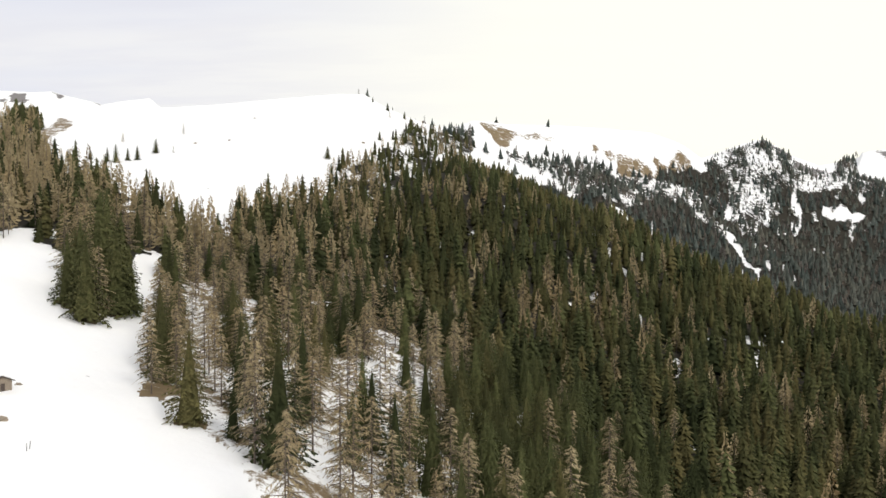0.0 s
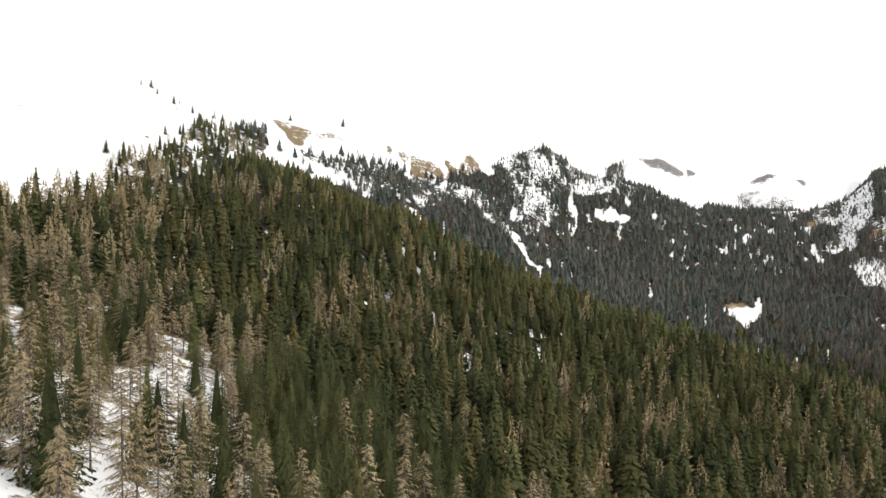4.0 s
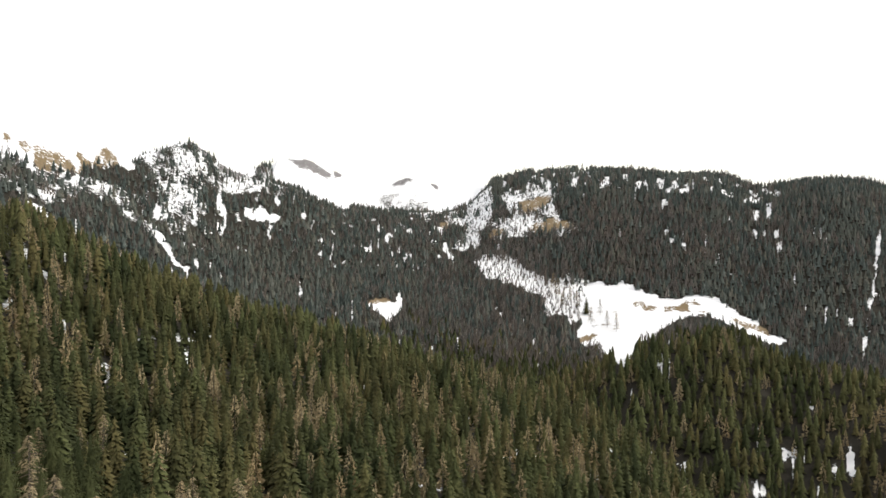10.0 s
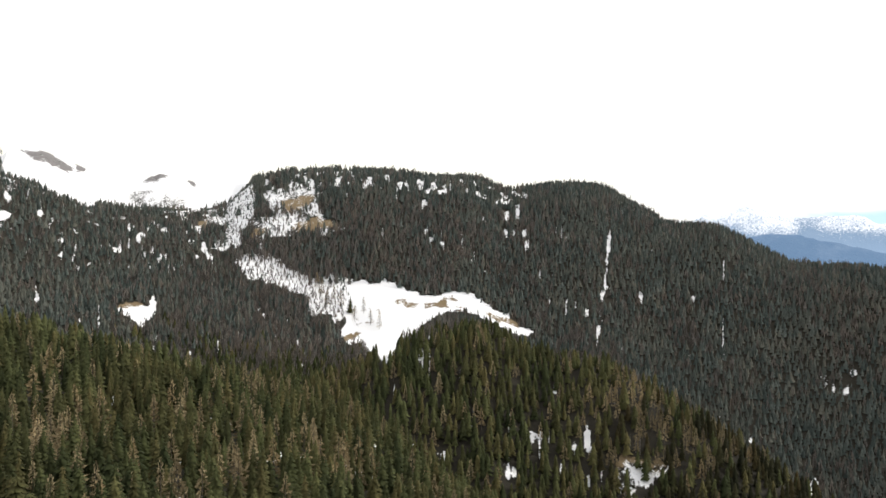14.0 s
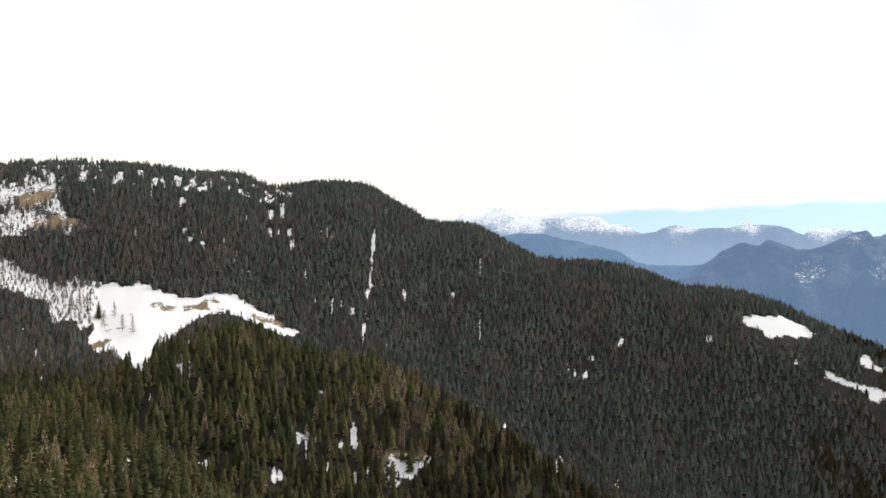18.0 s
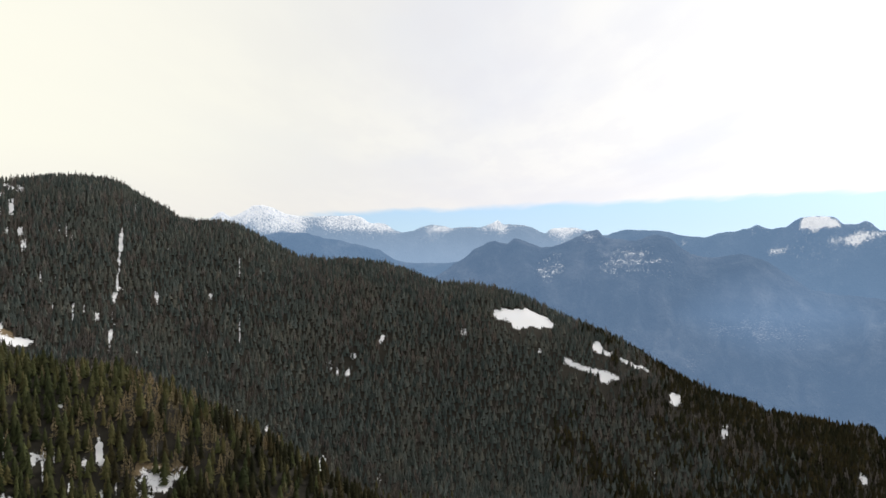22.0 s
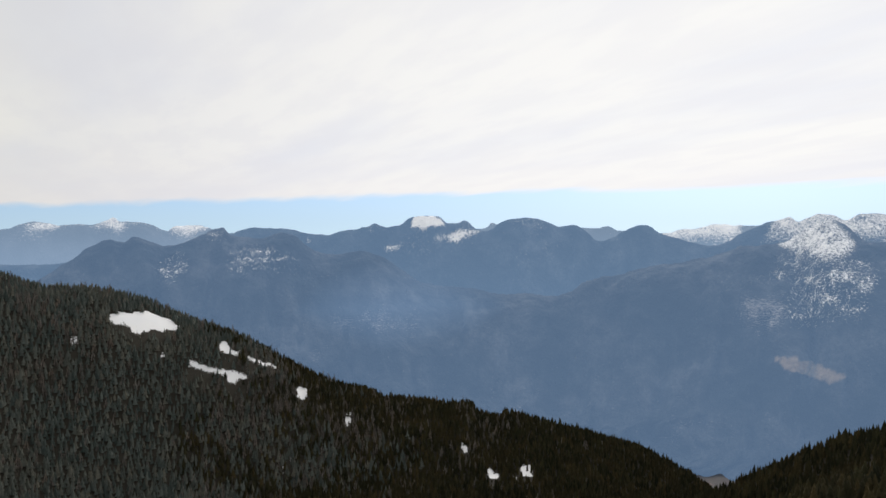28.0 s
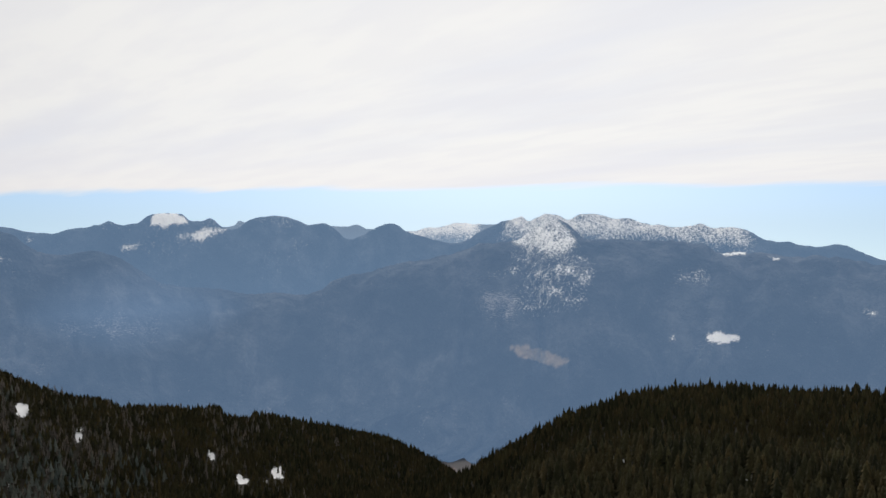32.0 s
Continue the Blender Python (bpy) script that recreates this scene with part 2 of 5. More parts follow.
KNOLL_CREST_WEST = [(-180, 1300, -89), (-120, 1100, 216), (-90, 950, 221), (-45.1, 850, 121), (-29.3, 800, 93), (-20.2, 850, 106), (-10.1, 850, 131), (-6.1, 900, 150),
    (-3, 920, 139), (0, 930, 117), (5.2, 1000, 82), (10.3, 1050, 58), (20.5, 1050, -61), (30.8, 1050, -127), (40.9, 1000, -183), (49.1, 960, -176),
    (52.3, 960, -150), (56.4, 980, -122), (59.6, 980, -118)]
KNOLL_CREST_EAST = [(63.1, 980, -144), (68.5, 970, -163), (73.7, 950, -206), (76.9, 940, -240), (80.8, 930, -281), (84.8, 920, -322), (96.1, 1000, -405), (111.1, 1150, -443),
    (126.1, 1250, -447), (135.2, 1200, -413), (139.2, 1200, -357), (145.8, 1200, -283), (149.3, 1220, -257), (152.3, 1230, -250), (155.4, 1230, -241), (159.4, 1230, -241),
    (164.4, 1230, -230), (172.8, 1250, -198)]
KNOLL_CREST = KNOLL_CREST_WEST + KNOLL_CREST_EAST
KNOLL_BACK = [(-180, 1600, -109), (-120, 1300, 278), (-90, 1100, 266), (-45.1, 1000, 151), (-29.3, 950, 111), (-20.2, 1000, 144), (-10.1, 950, 159), (-6.1, 980, 169),
    (0, 1020, 135), (5.2, 1060, 114), (10.3, 1120, 93), (20.5, 1200, 4), (30.8, 1250, -73), (40.9, 1250, -128), (49.1, 1150, -170), (53.1, 1120, -171),
    (56.1, 1120, -171), (59.6, 1120, -175), (63.1, 1120, -206), (68.1, 1120, -236), (73.2, 1120, -284), (77.2, 1110, -328), (81.1, 1100, -368), (85.1, 1100, -390),
    (96.1, 1200, -414), (111.1, 1300, -438), (126.1, 1400, -445), (135.2, 1450, -504), (146.3, 1450, -504), (164.4, 1450, -448)]
MAIN_CREST = [(-180, 1800, -91), (-120, 1600, 372), (-90, 1400, 377), (-45.1, 1200, 193), (-29.3, 1100, 142), (-20.2, 1150, 177), (-6.1, 1050, 184), (-3, 1050, 169),
    (0, 1080, 149), (5.2, 1200, 153), (9, 1250, 153), (13, 1300, 154), (16.8, 1350, 134), (18.4, 1400, 124), (21.7, 1480, 154), (24.2, 1550, 126),
    (26.7, 1600, 107), (29.8, 1650, 85), (33.2, 1750, 53), (36.9, 1800, 51), (40.9, 1850, 56), (43.5, 1900, 119), (46.8, 1900, 135), (51.1, 1900, 141)]
MAIN_CREST_EAST = [(58.4, 1900, 128), (61.1, 1900, 104), (66.1, 1900, 111), (68.9, 1900, 88), (72.5, 1850, 33), (76.5, 1800, -0), (80.3, 1780, -58), (84.9, 1760, -71),
    (88.5, 1740, -94), (91.1, 1720, -112), (95.1, 1700, -124), (99.1, 1680, -168), (104.8, 1650, -248), (109.8, 1640, -322), (115.5, 1640, -356), (121.6, 1650, -386),
    (127.1, 1680, -424), (131.6, 1700, -462), (134.1, 1720, -509), (136.7, 1740, -541), (146.3, 1900, -660), (164.4, 1900, -623)]
MAIN_BACK = [(-180, 2300, -238), (-120, 2000, 428), (-90, 1900, 477), (-29.3, 1500, 162), (-10.1, 1400, 176), (0, 1500, 135), (10.3, 1700, 124), (20.5, 1900, 89),
    (30.8, 2150, 43), (40.9, 2300, 45), (51.1, 2300, 64), (66.1, 2300, -37), (76.2, 2300, -320), (91.1, 2250, -562), (106.1, 2150, -681), (121.1, 2150, -725),
    (135.2, 2200, -743), (164.4, 2300, -732)]
REAR_CREST_WEST = [(-180, 2800, -289), (-120, 2700, 481), (-90, 2600, 558), (-35.2, 2000, 322), (-29.3, 1900, 314), (-25.3, 1900, 317), (-21.2, 2000, 294), (-10.1, 2200, 237),
    (0, 2300, 208), (15.4, 2500, 183), (22.6, 2600, 203), (25.1, 2600, 197), (27, 2600, 212), (28.8, 2600, 238), (30.3, 2600, 229), (32.8, 2600, 192)]
REAR_CREST_EAST = [(34.4, 2600, 156), (36.2, 2600, 160), (37.3, 2600, 188), (39.7, 2600, 160), (42, 2600, 151), (51.1, 2700, 147), (59.1, 2700, 151), (61.6, 2700, 155),
    (65.1, 2700, 122), (71.2, 2700, -138), (81.1, 2700, -573), (91.1, 2700, -750), (106.1, 2600, -740), (135.2, 2600, -744), (164.4, 2600, -729)]
REAR_CREST = REAR_CREST_WEST + REAR_CREST_EAST
PLAIN = [(-180, 4960, -600), (-120, 4960, 9), (-60, 4960, 9), (20.5, 4960, 16), (61.1, 4960, -252), (81.1, 4960, -722), (166.3, 4960, -737)]
LINES = (NEAR_FOOT, NEAR_SLOPE, SPUR_CREST, SPUR_BACK, KNOLL_CREST, KNOLL_BACK, MAIN_CREST + MAIN_CREST_EAST, MAIN_BACK, REAR_CREST, PLAIN)


# the skyline: bearing and rise in metres per kilometre, of bare snow, of the wooded ridge and of the rounded hill
SKY_SNOW = [(-29.2, 158.5), (-27.3, 159.5), (-26.3, 162.2), (-25.4, 157.8), (-23.7, 152.8), (-22.5, 145.7), (-19.1, 151.8), (-15.3, 159.8), (-10.7, 170.6), (-7.5, 176.5),
    (-5.7, 176.4), (-4.3, 162.0), (-2.6, 148.8), (-1.0, 138.3), (0.6, 134.1), (2.2, 144.7), (4.7, 139.4), (7.1, 138.1), (9.2, 136.1), (11.9, 131.5),
    (14.6, 125.9), (16.2, 114.8), (16.9, 108.5), (18.1, 92.0), (19.7, 101.6), (21.4, 111.1), (22.2, 111.3), (23.8, 91.6), (25.4, 79.6), (27.1, 84.0),
    (28.2, 93.9), (29.9, 94.6), (31.4, 82.3), (33.0, 72.9), (34.8, 64.9), (36.0, 64.7), (37.2, 72.2), (38.4, 66.3), (40.0, 60.4), (41.9, 60.6)]
SKY_RIDGE = [(44.2, 73.6), (45.0, 79.4), (47.0, 81.2), (49.1, 84.3), (51.1, 83.0), (53.2, 81.6), (55.2, 75.9), (56.4, 74.4), (58.5, 75.6), (59.7, 70.5),
    (61.3, 58.2), (63.3, 62.1), (65.2, 65.2), (67.2, 63.3), (68.7, 56.7), (70.2, 40.6), (71.7, 26.8), (72.4, 16.6), (73.5, 12.5), (74.6, 13.3),
    (74.9, 14.4), (76.3, 9.6), (76.7, 4.8), (78.7, -13.0), (80.5, -30.8), (82.8, -34.4), (84.8, -34.3), (86.9, -39.9), (88.9, -51.8), (90.5, -62.2)]
SKY_FALLING_RIDGE = [(92.9, -63.2), (94.9, -69.7), (96.8, -79.5), (98.8, -98.0), (100.3, -107.1), (102.4, -121.3), (104.4, -138.9), (106.4, -159.7), (108.5, -180.3), (110.5, -193.3),
    (112.1, -197.0), (113.2, -208.7), (115.9, -211.5), (118.2, -217.1), (119.5, -215.5), (120.0, -228.1), (121.8, -233.3), (121.8, -224.2), (125.1, -238.6), (128.4, -250.4),
    (131.3, -262.8), (134.1, -284.7), (136.0, -303.5), (137.0, -315.9)]
SKY_HILL = [(135.8, -318.1), (138.2, -294.9), (139.9, -275.8), (142.2, -252.3), (143.8, -236.7), (146.1, -220.2), (149.2, -199.5), (149.4, -200.3), (152.1, -189.4), (155.5, -183.6),
    (157.6, -183.6), (160.7, -183.0), (163.4, -175.0), (164.9, -182.4)]


def crest_table():
    """Bearing, rise and distance of the ground's skyline; the woods stand on top of it."""
    rows = [(b, r, 1900 if b < -21 else 1060 if b < 1 else 1200 + (b - 1) * 16 if b < 17 else 1440 + (b - 17) * 18 if b < 27.5 else 2600) for b, r in SKY_SNOW]
    rows += [(b, r - (5.5 if b < 90 else 7.0), 1900 if b < 70 else 1900 - (b - 70) * 7 if b < 105 else 1650) for b, r in SKY_RIDGE + SKY_FALLING_RIDGE]
    return sorted(rows), [(b, r - 9.0, 1215) for b, r in SKY_HILL]


def lift_crest(z, b, d, table, width):
    """Raises or lowers the ground about a crest until its skyline has the rise of the table."""
    tb, tr, td = (np.array(c) for c in zip(*table))
    for i in np.nonzero((b > tb[0]) & (b < tb[-1]))[0]:
        rise, at = np.interp(b[i], tb, tr), np.interp(b[i], tb, td)
        near = np.abs(d - at) < width * 0.8
        for _ in range(3):
            lack = rise / 1000 - (z[i] / d)[near].max()
            z[i] += lack * d * np.exp(-((d - at) / width) ** 2)


# bearings clockwise from north, close-set over the open view and wide behind
BEAR = np.concatenate([np.arange(-180, -36, 3.0), np.arange(-36, 172, 0.17), np.arange(172, 180.1, 2.0)])
DIST = [0.01, 2.0, 12.0, 24.0, 36.0, 48.0, 60.0, 72.0, 84.0, 95.0]
while DIST[-1] < 4960:
    DIST.append(DIST[-1] + max(3.5, min(0.0085 * DIST[-1], 14) if DIST[-1] < 1950 else 24 if DIST[-1] < 2800 else 110))
DIST = np.array(DIST)


def build_heights():
    lines = [ridge(t, BEAR) for t in LINES]
    z = np.empty((len(BEAR), len(DIST)))
    for i in range(len(BEAR)):
        xs = np.array([0.0] + [l[0][i] for l in lines])
        ys = np.array([-55.0] + [l[1][i] for l in lines])
        for k in range(1, len(xs)):
            xs[k] = max(xs[k], xs[k - 1] + 15)
        z[i] = pchip(xs, ys, np.clip(DIST, 0, xs[-1]))
    b, d = np.meshgrid(np.radians(BEAR), DIST, indexing="ij")
    x, y = d * np.sin(b), d * np.cos(b)
    grow = np.clip(d / 900, 0.05, 1)
    z += grow * 16 * (fbm(x / 130, y / 130, 3, 3) - 0.5) + np.clip(d / 300, 0.1, 1) * 2.2 * (fbm(x / 22, y / 22, 9, 3) - 0.5)
    z += np.clip((d - 1950) / 500, 0, 1) * 14 * (fbm(x / 160, y / 160, 5, 4, True) - 0.6)
    crest, hill = crest_table()
    lift_crest(z, BEAR, DIST, crest, 170)
    lift_crest(z, BEAR, DIST, hill, 130)
    return x, y, z + CZ


GX, GY, GZ = build_heights()


def on_ground(b, d, field=None):
    """Height of the ground (or another field of its grid) at bearings b, in degrees, and distances d."""
    field = GZ if field is None else field
    b = (np.asarray(b, float) + 180) % 360 - 180
    fi = np.interp(b, BEAR, np.arange(len(BEAR)))
    fj = np.interp(d, DIST, np.arange(len(DIST)))
    i, j = np.clip(fi.astype(int), 0, len(BEAR) - 2), np.clip(fj.astype(int), 0, len(DIST) - 2)
    u, v = fi - i, fj - j
    return ((field[i, j] * (1 - u) + field[i + 1, j] * u) * (1 - v) + (field[i, j + 1] * (1 - u) + field[i + 1, j + 1] * u) * v)


SNOW, GRASS, ROCK, WOODS, LARCH = (np.zeros_like(GZ) for _ in range(5))
GB, GD = np.meshgrid(BEAR, DIST, indexing="ij")


def inside(poly, px, py):
    """Which of the points lie in the outline."""
    hit = np.zeros(px.shape, bool)
    for (x0, y0), (x1, y1) in zip(poly, poly[1:] + poly[:1]):
        if y0 != y1:
            hit ^= ((y0 > py) != (y1 > py)) & (px < (x1 - x0) * (py - y0) / (y1 - y0) + x0)
    return hit


def base_cover():
    ragged = fbm(GX / 60, GY / 60, 21, 4)
    WOODS[:] = 1.0
    gaps = fbm(GX / 26, GY / 26, 31, 3)
    close = (GD < 620) & (GB < 66)
    SNOW[:] = np.where(close & (gaps > 0.72), 0.7, 0.0)
    WOODS[close & (gaps > 0.75)] = 0.35
    fleck = fbm(GB / 0.2, GD / 70, 35, 3)
    rare = ~close & (fleck > np.interp(GB, [0, 12, 40, 72, 90, 140], [0.84, 0.75, 0.77, 0.80, 0.87, 0.92]))
    SNOW[rare], WOODS[rare] = 0.8, 0.2
    upper = (GB > 7) & (GB < 44) & (GD > np.interp(GB, [7, 15, 25, 44], [1020, 1080, 1230, 1500]))
    spots = upper & (fbm(GB / 0.3, GD / 30, 36, 3) > np.interp(GD, [1100, 1450], [0.74, 0.64]))
    WOODS[upper] = 0.8
    SNOW[spots], WOODS[spots] = 0.8, 0.3
    # larch belt at the edge of the near meadow, with snow beneath
    belt = (GB < 1 + 8 * (ragged - 0.5)) & (GD < 330 + 200 * (ragged - 0.5)) & (GB > -40)
    LARCH[:] = np.where(belt, 0.76, np.where(GD > 640, 0.10, 0.05) + 0.3 * np.clip((fbm(GX / 90, GY / 90, 41, 3) - 0.5) * 4, 0, 1))
    SNOW[belt] = 0.34 + 0.45 * fbm(GX / 14, GY / 14, 51, 3)[belt]
    WOODS[belt], GRASS[belt] = 0.70, 0.8
    brow = (GB > 6) & (GB < 42) & (GD > 950)
    LARCH[brow] = 0.12 + 0.35 * fbm(GX / 60, GY / 60, 44, 3)[brow]
    hang = (GB > 34) & (GB < 72) & (GD > 1020) & (GD < 1650)
    LARCH[hang] = np.interp(GB, [34, 44, 60, 72], [0.1, 0.42, 0.34, 0.0])[hang] + 0.4 * fbm(GX / 70, GY / 70, 43, 3)[hang]
    left = (GB < -3) & (GD > 330) & (GD < 800)
    LARCH[left] = np.interp(GB, [-12, -3], [0.68, 0.32])[left]
    mixed = (GB > 58) & (GD > 1100)
    LARCH[mixed] = 0.08 + 0.55 * np.clip((fbm(GX / 80, GY / 80, 42, 3)[mixed] - 0.45) * 3, 0, 1)
    LARCH[(GB > 92)] *= 0.6
    # above the trees, and the open country behind
    bare = (GD > 1010) & (GB < 0) | (GB < -36) | (GB > 170)
    bare |= (GD > 1750) & (GB < 41)
    bare |= (GB > 0) & (GB < 33) & (GD > np.interp(GB, [0, 5, 12, 20, 33], [930, 1040, 1140, 1360, 1690]))
    bare |= (GD > 2050) & (GB < 70)
    WOODS[bare], SNOW[bare] = 0.0, 1.0
    # the closed wood ends below the top of the spur; small trees stand singly on the snow above
    edge = np.interp(GB, [-7.5, -5.1, -3.4, -0.2, 1.9, 3.5, 4.7, 6.4, 8.0, 9.5], [630, 680, 715, 780, 865, 930, 955, 990, 1010, 1010])
    top = (GB > -7.5) & (GB < 9.5) & (GD > edge + 60 * (ragged - 0.5)) & (GD < 1200)
    SNOW[top], WOODS[top], LARCH[top] = (0.55 + 0.5 * gaps)[top], np.where((GB < 0) | (GD > 1050), 0.04, 0.16)[top], 0.35
    # snow shows between the trees along the crest
    rise = (GZ - CZ) / GD
    crest = (rise > rise.max(axis=1, keepdims=True) - 0.02) & (GB > 38) & (GB < 63) & (GD > 1000) & (fbm(GB / 0.22, GD / 30, 38, 3) > 0.55)
    SNOW[crest], WOODS[crest] = 0.85, 0.3
    # the valley floor's hazy grey is painted with the rock cover
    plain = (GD > 2000) & (GB > 72) & (GB < 170)
    WOODS[plain], SNOW[plain], ROCK[plain] = 0, 0, 0.85


base_cover()


WOBBLE = 0.12 * (fbm(GX / 18, GY / 18, 71, 3) - 0.5)
LOGD = np.log(GD) * 40
MEADOW_MOTTLE = 0.50 + 0.6 * fbm(GX / 16, GY / 16, 83, 3)
SPARSE_MOTTLE = 0.12 + 0.9 * fbm(GX / 16, GY / 16, 81, 4)
THIN_MOTTLE = -0.02 + fbm(GX / 18, GY / 18, 81, 4)
GAP_MOTTLE = 0.35 + 0.6 * fbm(GX / 9, GY / 9, 95, 3)
ROCK_MOTTLE = 1.5 * fbm(GX / 26, GY / 34, 97, 4)
TURF_MOTTLE = -0.02 + 0.72 * fbm(GX / 6, GY / 6, 92, 3)
GRASS_MOTTLE = 0.78 * fbm(GX / 10, GY / 10, 91, 4)
CHUTE_MOTTLE = 0.50 + 0.62 * fbm(GX / 7, GY / 9, 79, 3)
RAGGED_B = 0.22 * (fbm(GX / 9, GY / 16, 73, 3) - 0.5)
RAGGED_D = 1.0 * (fbm(GX / 9, GY / 9, 75, 3) - 0.5)


def patch(kind, outline):
    """Open ground in the woods: snow, snow with scattered trees, or bare brown grass. Corners by bearing and distance."""
    # outlines are compared in bearing and logarithm of distance
    poly = [(b, math.log(d) * 40) for b, d in outline]
    small = kind in ("chute", "gap", "rock")
    q = np.zeros(GB.shape, bool)
    lo, hi = np.searchsorted(BEAR, [min(b for b, d in outline) - 0.4, max(b for b, d in outline) + 0.4])
    part = slice(max(lo, 0), hi + 1)
    q[part] = inside(poly, (GB + (RAGGED_B if small else WOBBLE * 2))[part], (LOGD + (RAGGED_D if small else WOBBLE * 4))[part])
    if kind in ("snow", "chute"):
        SNOW[q] = CHUTE_MOTTLE[q] if kind == "chute" else 1.0
        WOODS[q], GRASS[q] = 0.06 if kind == "chute" else 0.0, 0
        if kind == "chute" or outline[0][0] > 12:
            # the slope just below an opening is thinly wooded, so that it shows between the trees
            below = q.copy()
            for k in range(1, 4):
                below[:, :-k] |= q[:, k:]
            below &= ~q & (GD > 420)
            WOODS[below] = np.minimum(WOODS, 0.45)[below]
    elif kind == "meadow":
        SNOW[q], WOODS[q], LARCH[q] = MEADOW_MOTTLE[q], 1.0, 0.97
    elif kind == "sparse":
        SNOW[q], WOODS[q] = SPARSE_MOTTLE[q], 0.6
    elif kind == "thin":
        SNOW[q], WOODS[q] = THIN_MOTTLE[q], 0.75
    elif kind == "gap":
        SNOW[q], WOODS[q] = GAP_MOTTLE[q], 0.2
    elif kind == "rock":
        SNOW[q], ROCK[q] = 0.45, ROCK_MOTTLE[q]
    elif kind == "turf":
        SNOW[q], GRASS[q], WOODS[q] = TURF_MOTTLE[q], 1, 0.0
    elif kind == "grass":
        SNOW[q], GRASS[q], WOODS[q] = GRASS_MOTTLE[q], 1, 0.0


patch("snow", [(0.62, 954), (2.06, 1107), (7.87, 1176), (10.02, 1190), (12.06, 1196), (12.36, 1176), (10.95, 1153), (10.02, 1118), (7.66, 1080), (4.47, 1031), (3.53, 985), (1.33, 935)])
patch("thin", [(4.47, 1031), (7.66, 1080), (10.02, 1118), (10.95, 1153), (10.64, 1098), (9.91, 1021), (8.99, 1014), (7.66, 1042), (4.88, 1013)])
patch("snow", [(-29.30, 368), (-27.38, 380), (-25.56, 367), (-26.07, 293), (-24.45, 269), (-21.62, 290), (-22.13, 337), (-21.22, 377), (-19.10, 388), (-19.50, 346), (-19.70, 297), (-21.22, 236), (-20.91, 207), (-18.39, 184), (-15.46, 164), (-13.13, 141), (-12.83, 67), (-42.87, 77), (-42.37, 361)])
patch("snow", [(-26.98, 687), (-26.07, 589), (-22.63, 543), (-19.10, 479), (-15.36, 452), (-14.14, 536), (-10.71, 548), (-7.48, 584), (-5.46, 621), (-3.44, 670), (-0.61, 778), (2.37, 1009), (2.37, 1108), (-1.01, 1038), (-5.86, 1026), (-14.14, 1080), (-22.23, 1012), (-24.96, 957)])
patch("thin", [(-8.49, 582), (-7.88, 642), (-5.86, 697), (-3.84, 781), (-2.63, 893), (-1.01, 937), (1.95, 1042), (2.37, 962), (-0.61, 728), (-3.44, 634), (-6.67, 574)])
patch("snow", [(-37.62, 867), (-37.62, 662), (-29.20, 762), (-27.28, 1020), (-26.37, 742), (-24.96, 957), (-22.23, 1012), (-25.97, 1756), (-29.20, 1754)])
patch("grass", [(-27.99, 695), (-25.86, 1046), (-24.85, 964), (-25.97, 768), (-26.98, 673)])
patch("gap", [(-4.65, 323), (-3.74, 331), (-3.84, 294), (-4.45, 283)])
patch("thin", [(18.13, 1343), (19.74, 1404), (21.35, 1447), (23.79, 1493), (26.24, 1516), (27.88, 2283), (29.52, 2348), (29.93, 1578), (27.88, 1493), (26.24, 1456), (23.79, 1370), (21.75, 1307), (19.73, 1277)])
patch("thin", [(9.24, 1033), (10.36, 1042), (11.87, 1047), (13.02, 1038), (14.57, 1112), (16.53, 1196), (18.12, 1212), (18.13, 1247), (16.54, 1230), (14.58, 1184), (13.41, 1165), (11.88, 1141), (10.75, 1137), (9.25, 1074)])
patch("thin", [(18.13, 1247), (19.73, 1275), (22.16, 1319), (23.38, 1340), (22.97, 1276), (21.34, 1208), (20.13, 1217), (18.92, 1220)])
patch("grass", [(2.19, 1117), (4.11, 1140), (4.72, 1128), (5.74, 1120), (4.93, 1081), (4.73, 1032), (4.11, 1032), (3.42, 1068)])
patch("grass", [(4.92, 1109), (6.54, 1147), (8.16, 1159), (7.76, 1133), (6.34, 1115)])
patch("grass", [(10.15, 1179), (11.14, 1189), (12.71, 1204), (13.87, 1211), (14.65, 1216), (15.30, 1220), (15.03, 1196), (13.88, 1171), (12.72, 1150), (12.13, 1166), (10.75, 1171)])
patch("grass", [(16.24, 1291), (16.65, 1317), (17.48, 1313), (17.56, 1291), (15.72, 1235)])
patch("grass", [(14.64, 1238), (16.05, 1251), (15.41, 1222), (14.64, 1219)])
patch("sparse", [(16.93, 1208), (18.12, 1220), (18.72, 1208), (19.52, 1204), (20.21, 1186), (19.72, 1149), (19.24, 1164), (18.44, 1159), (17.84, 1171)])
patch("chute", [(11.68, 1042), (12.63, 1036), (13.28, 1031), (13.05, 1016), (12.36, 1020), (11.83, 1026)])
patch("chute", [(19.32, 1198), (20.21, 1186), (20.81, 1150), (21.01, 1125), (21.42, 1109), (22.03, 1119), (21.74, 1092), (21.09, 1099), (20.45, 1129), (19.84, 1154)])
patch("chute", [(25.54, 1354), (26.04, 1393), (27.47, 1428), (28.21, 1430), (27.96, 1406), (26.65, 1366)])
patch("chute", [(23.79, 1338), (24.28, 1360), (24.44, 1342), (23.87, 1319)])
patch("chute", [(31.15, 2358), (33.02, 2333), (32.82, 1661), (31.97, 1683)])
patch("chute", [(22.32, 1296), (22.48, 1301), (22.48, 1266), (22.32, 1262)])
patch("chute", [(22.27, 1157), (22.52, 1164), (22.52, 1120), (22.27, 1120)])
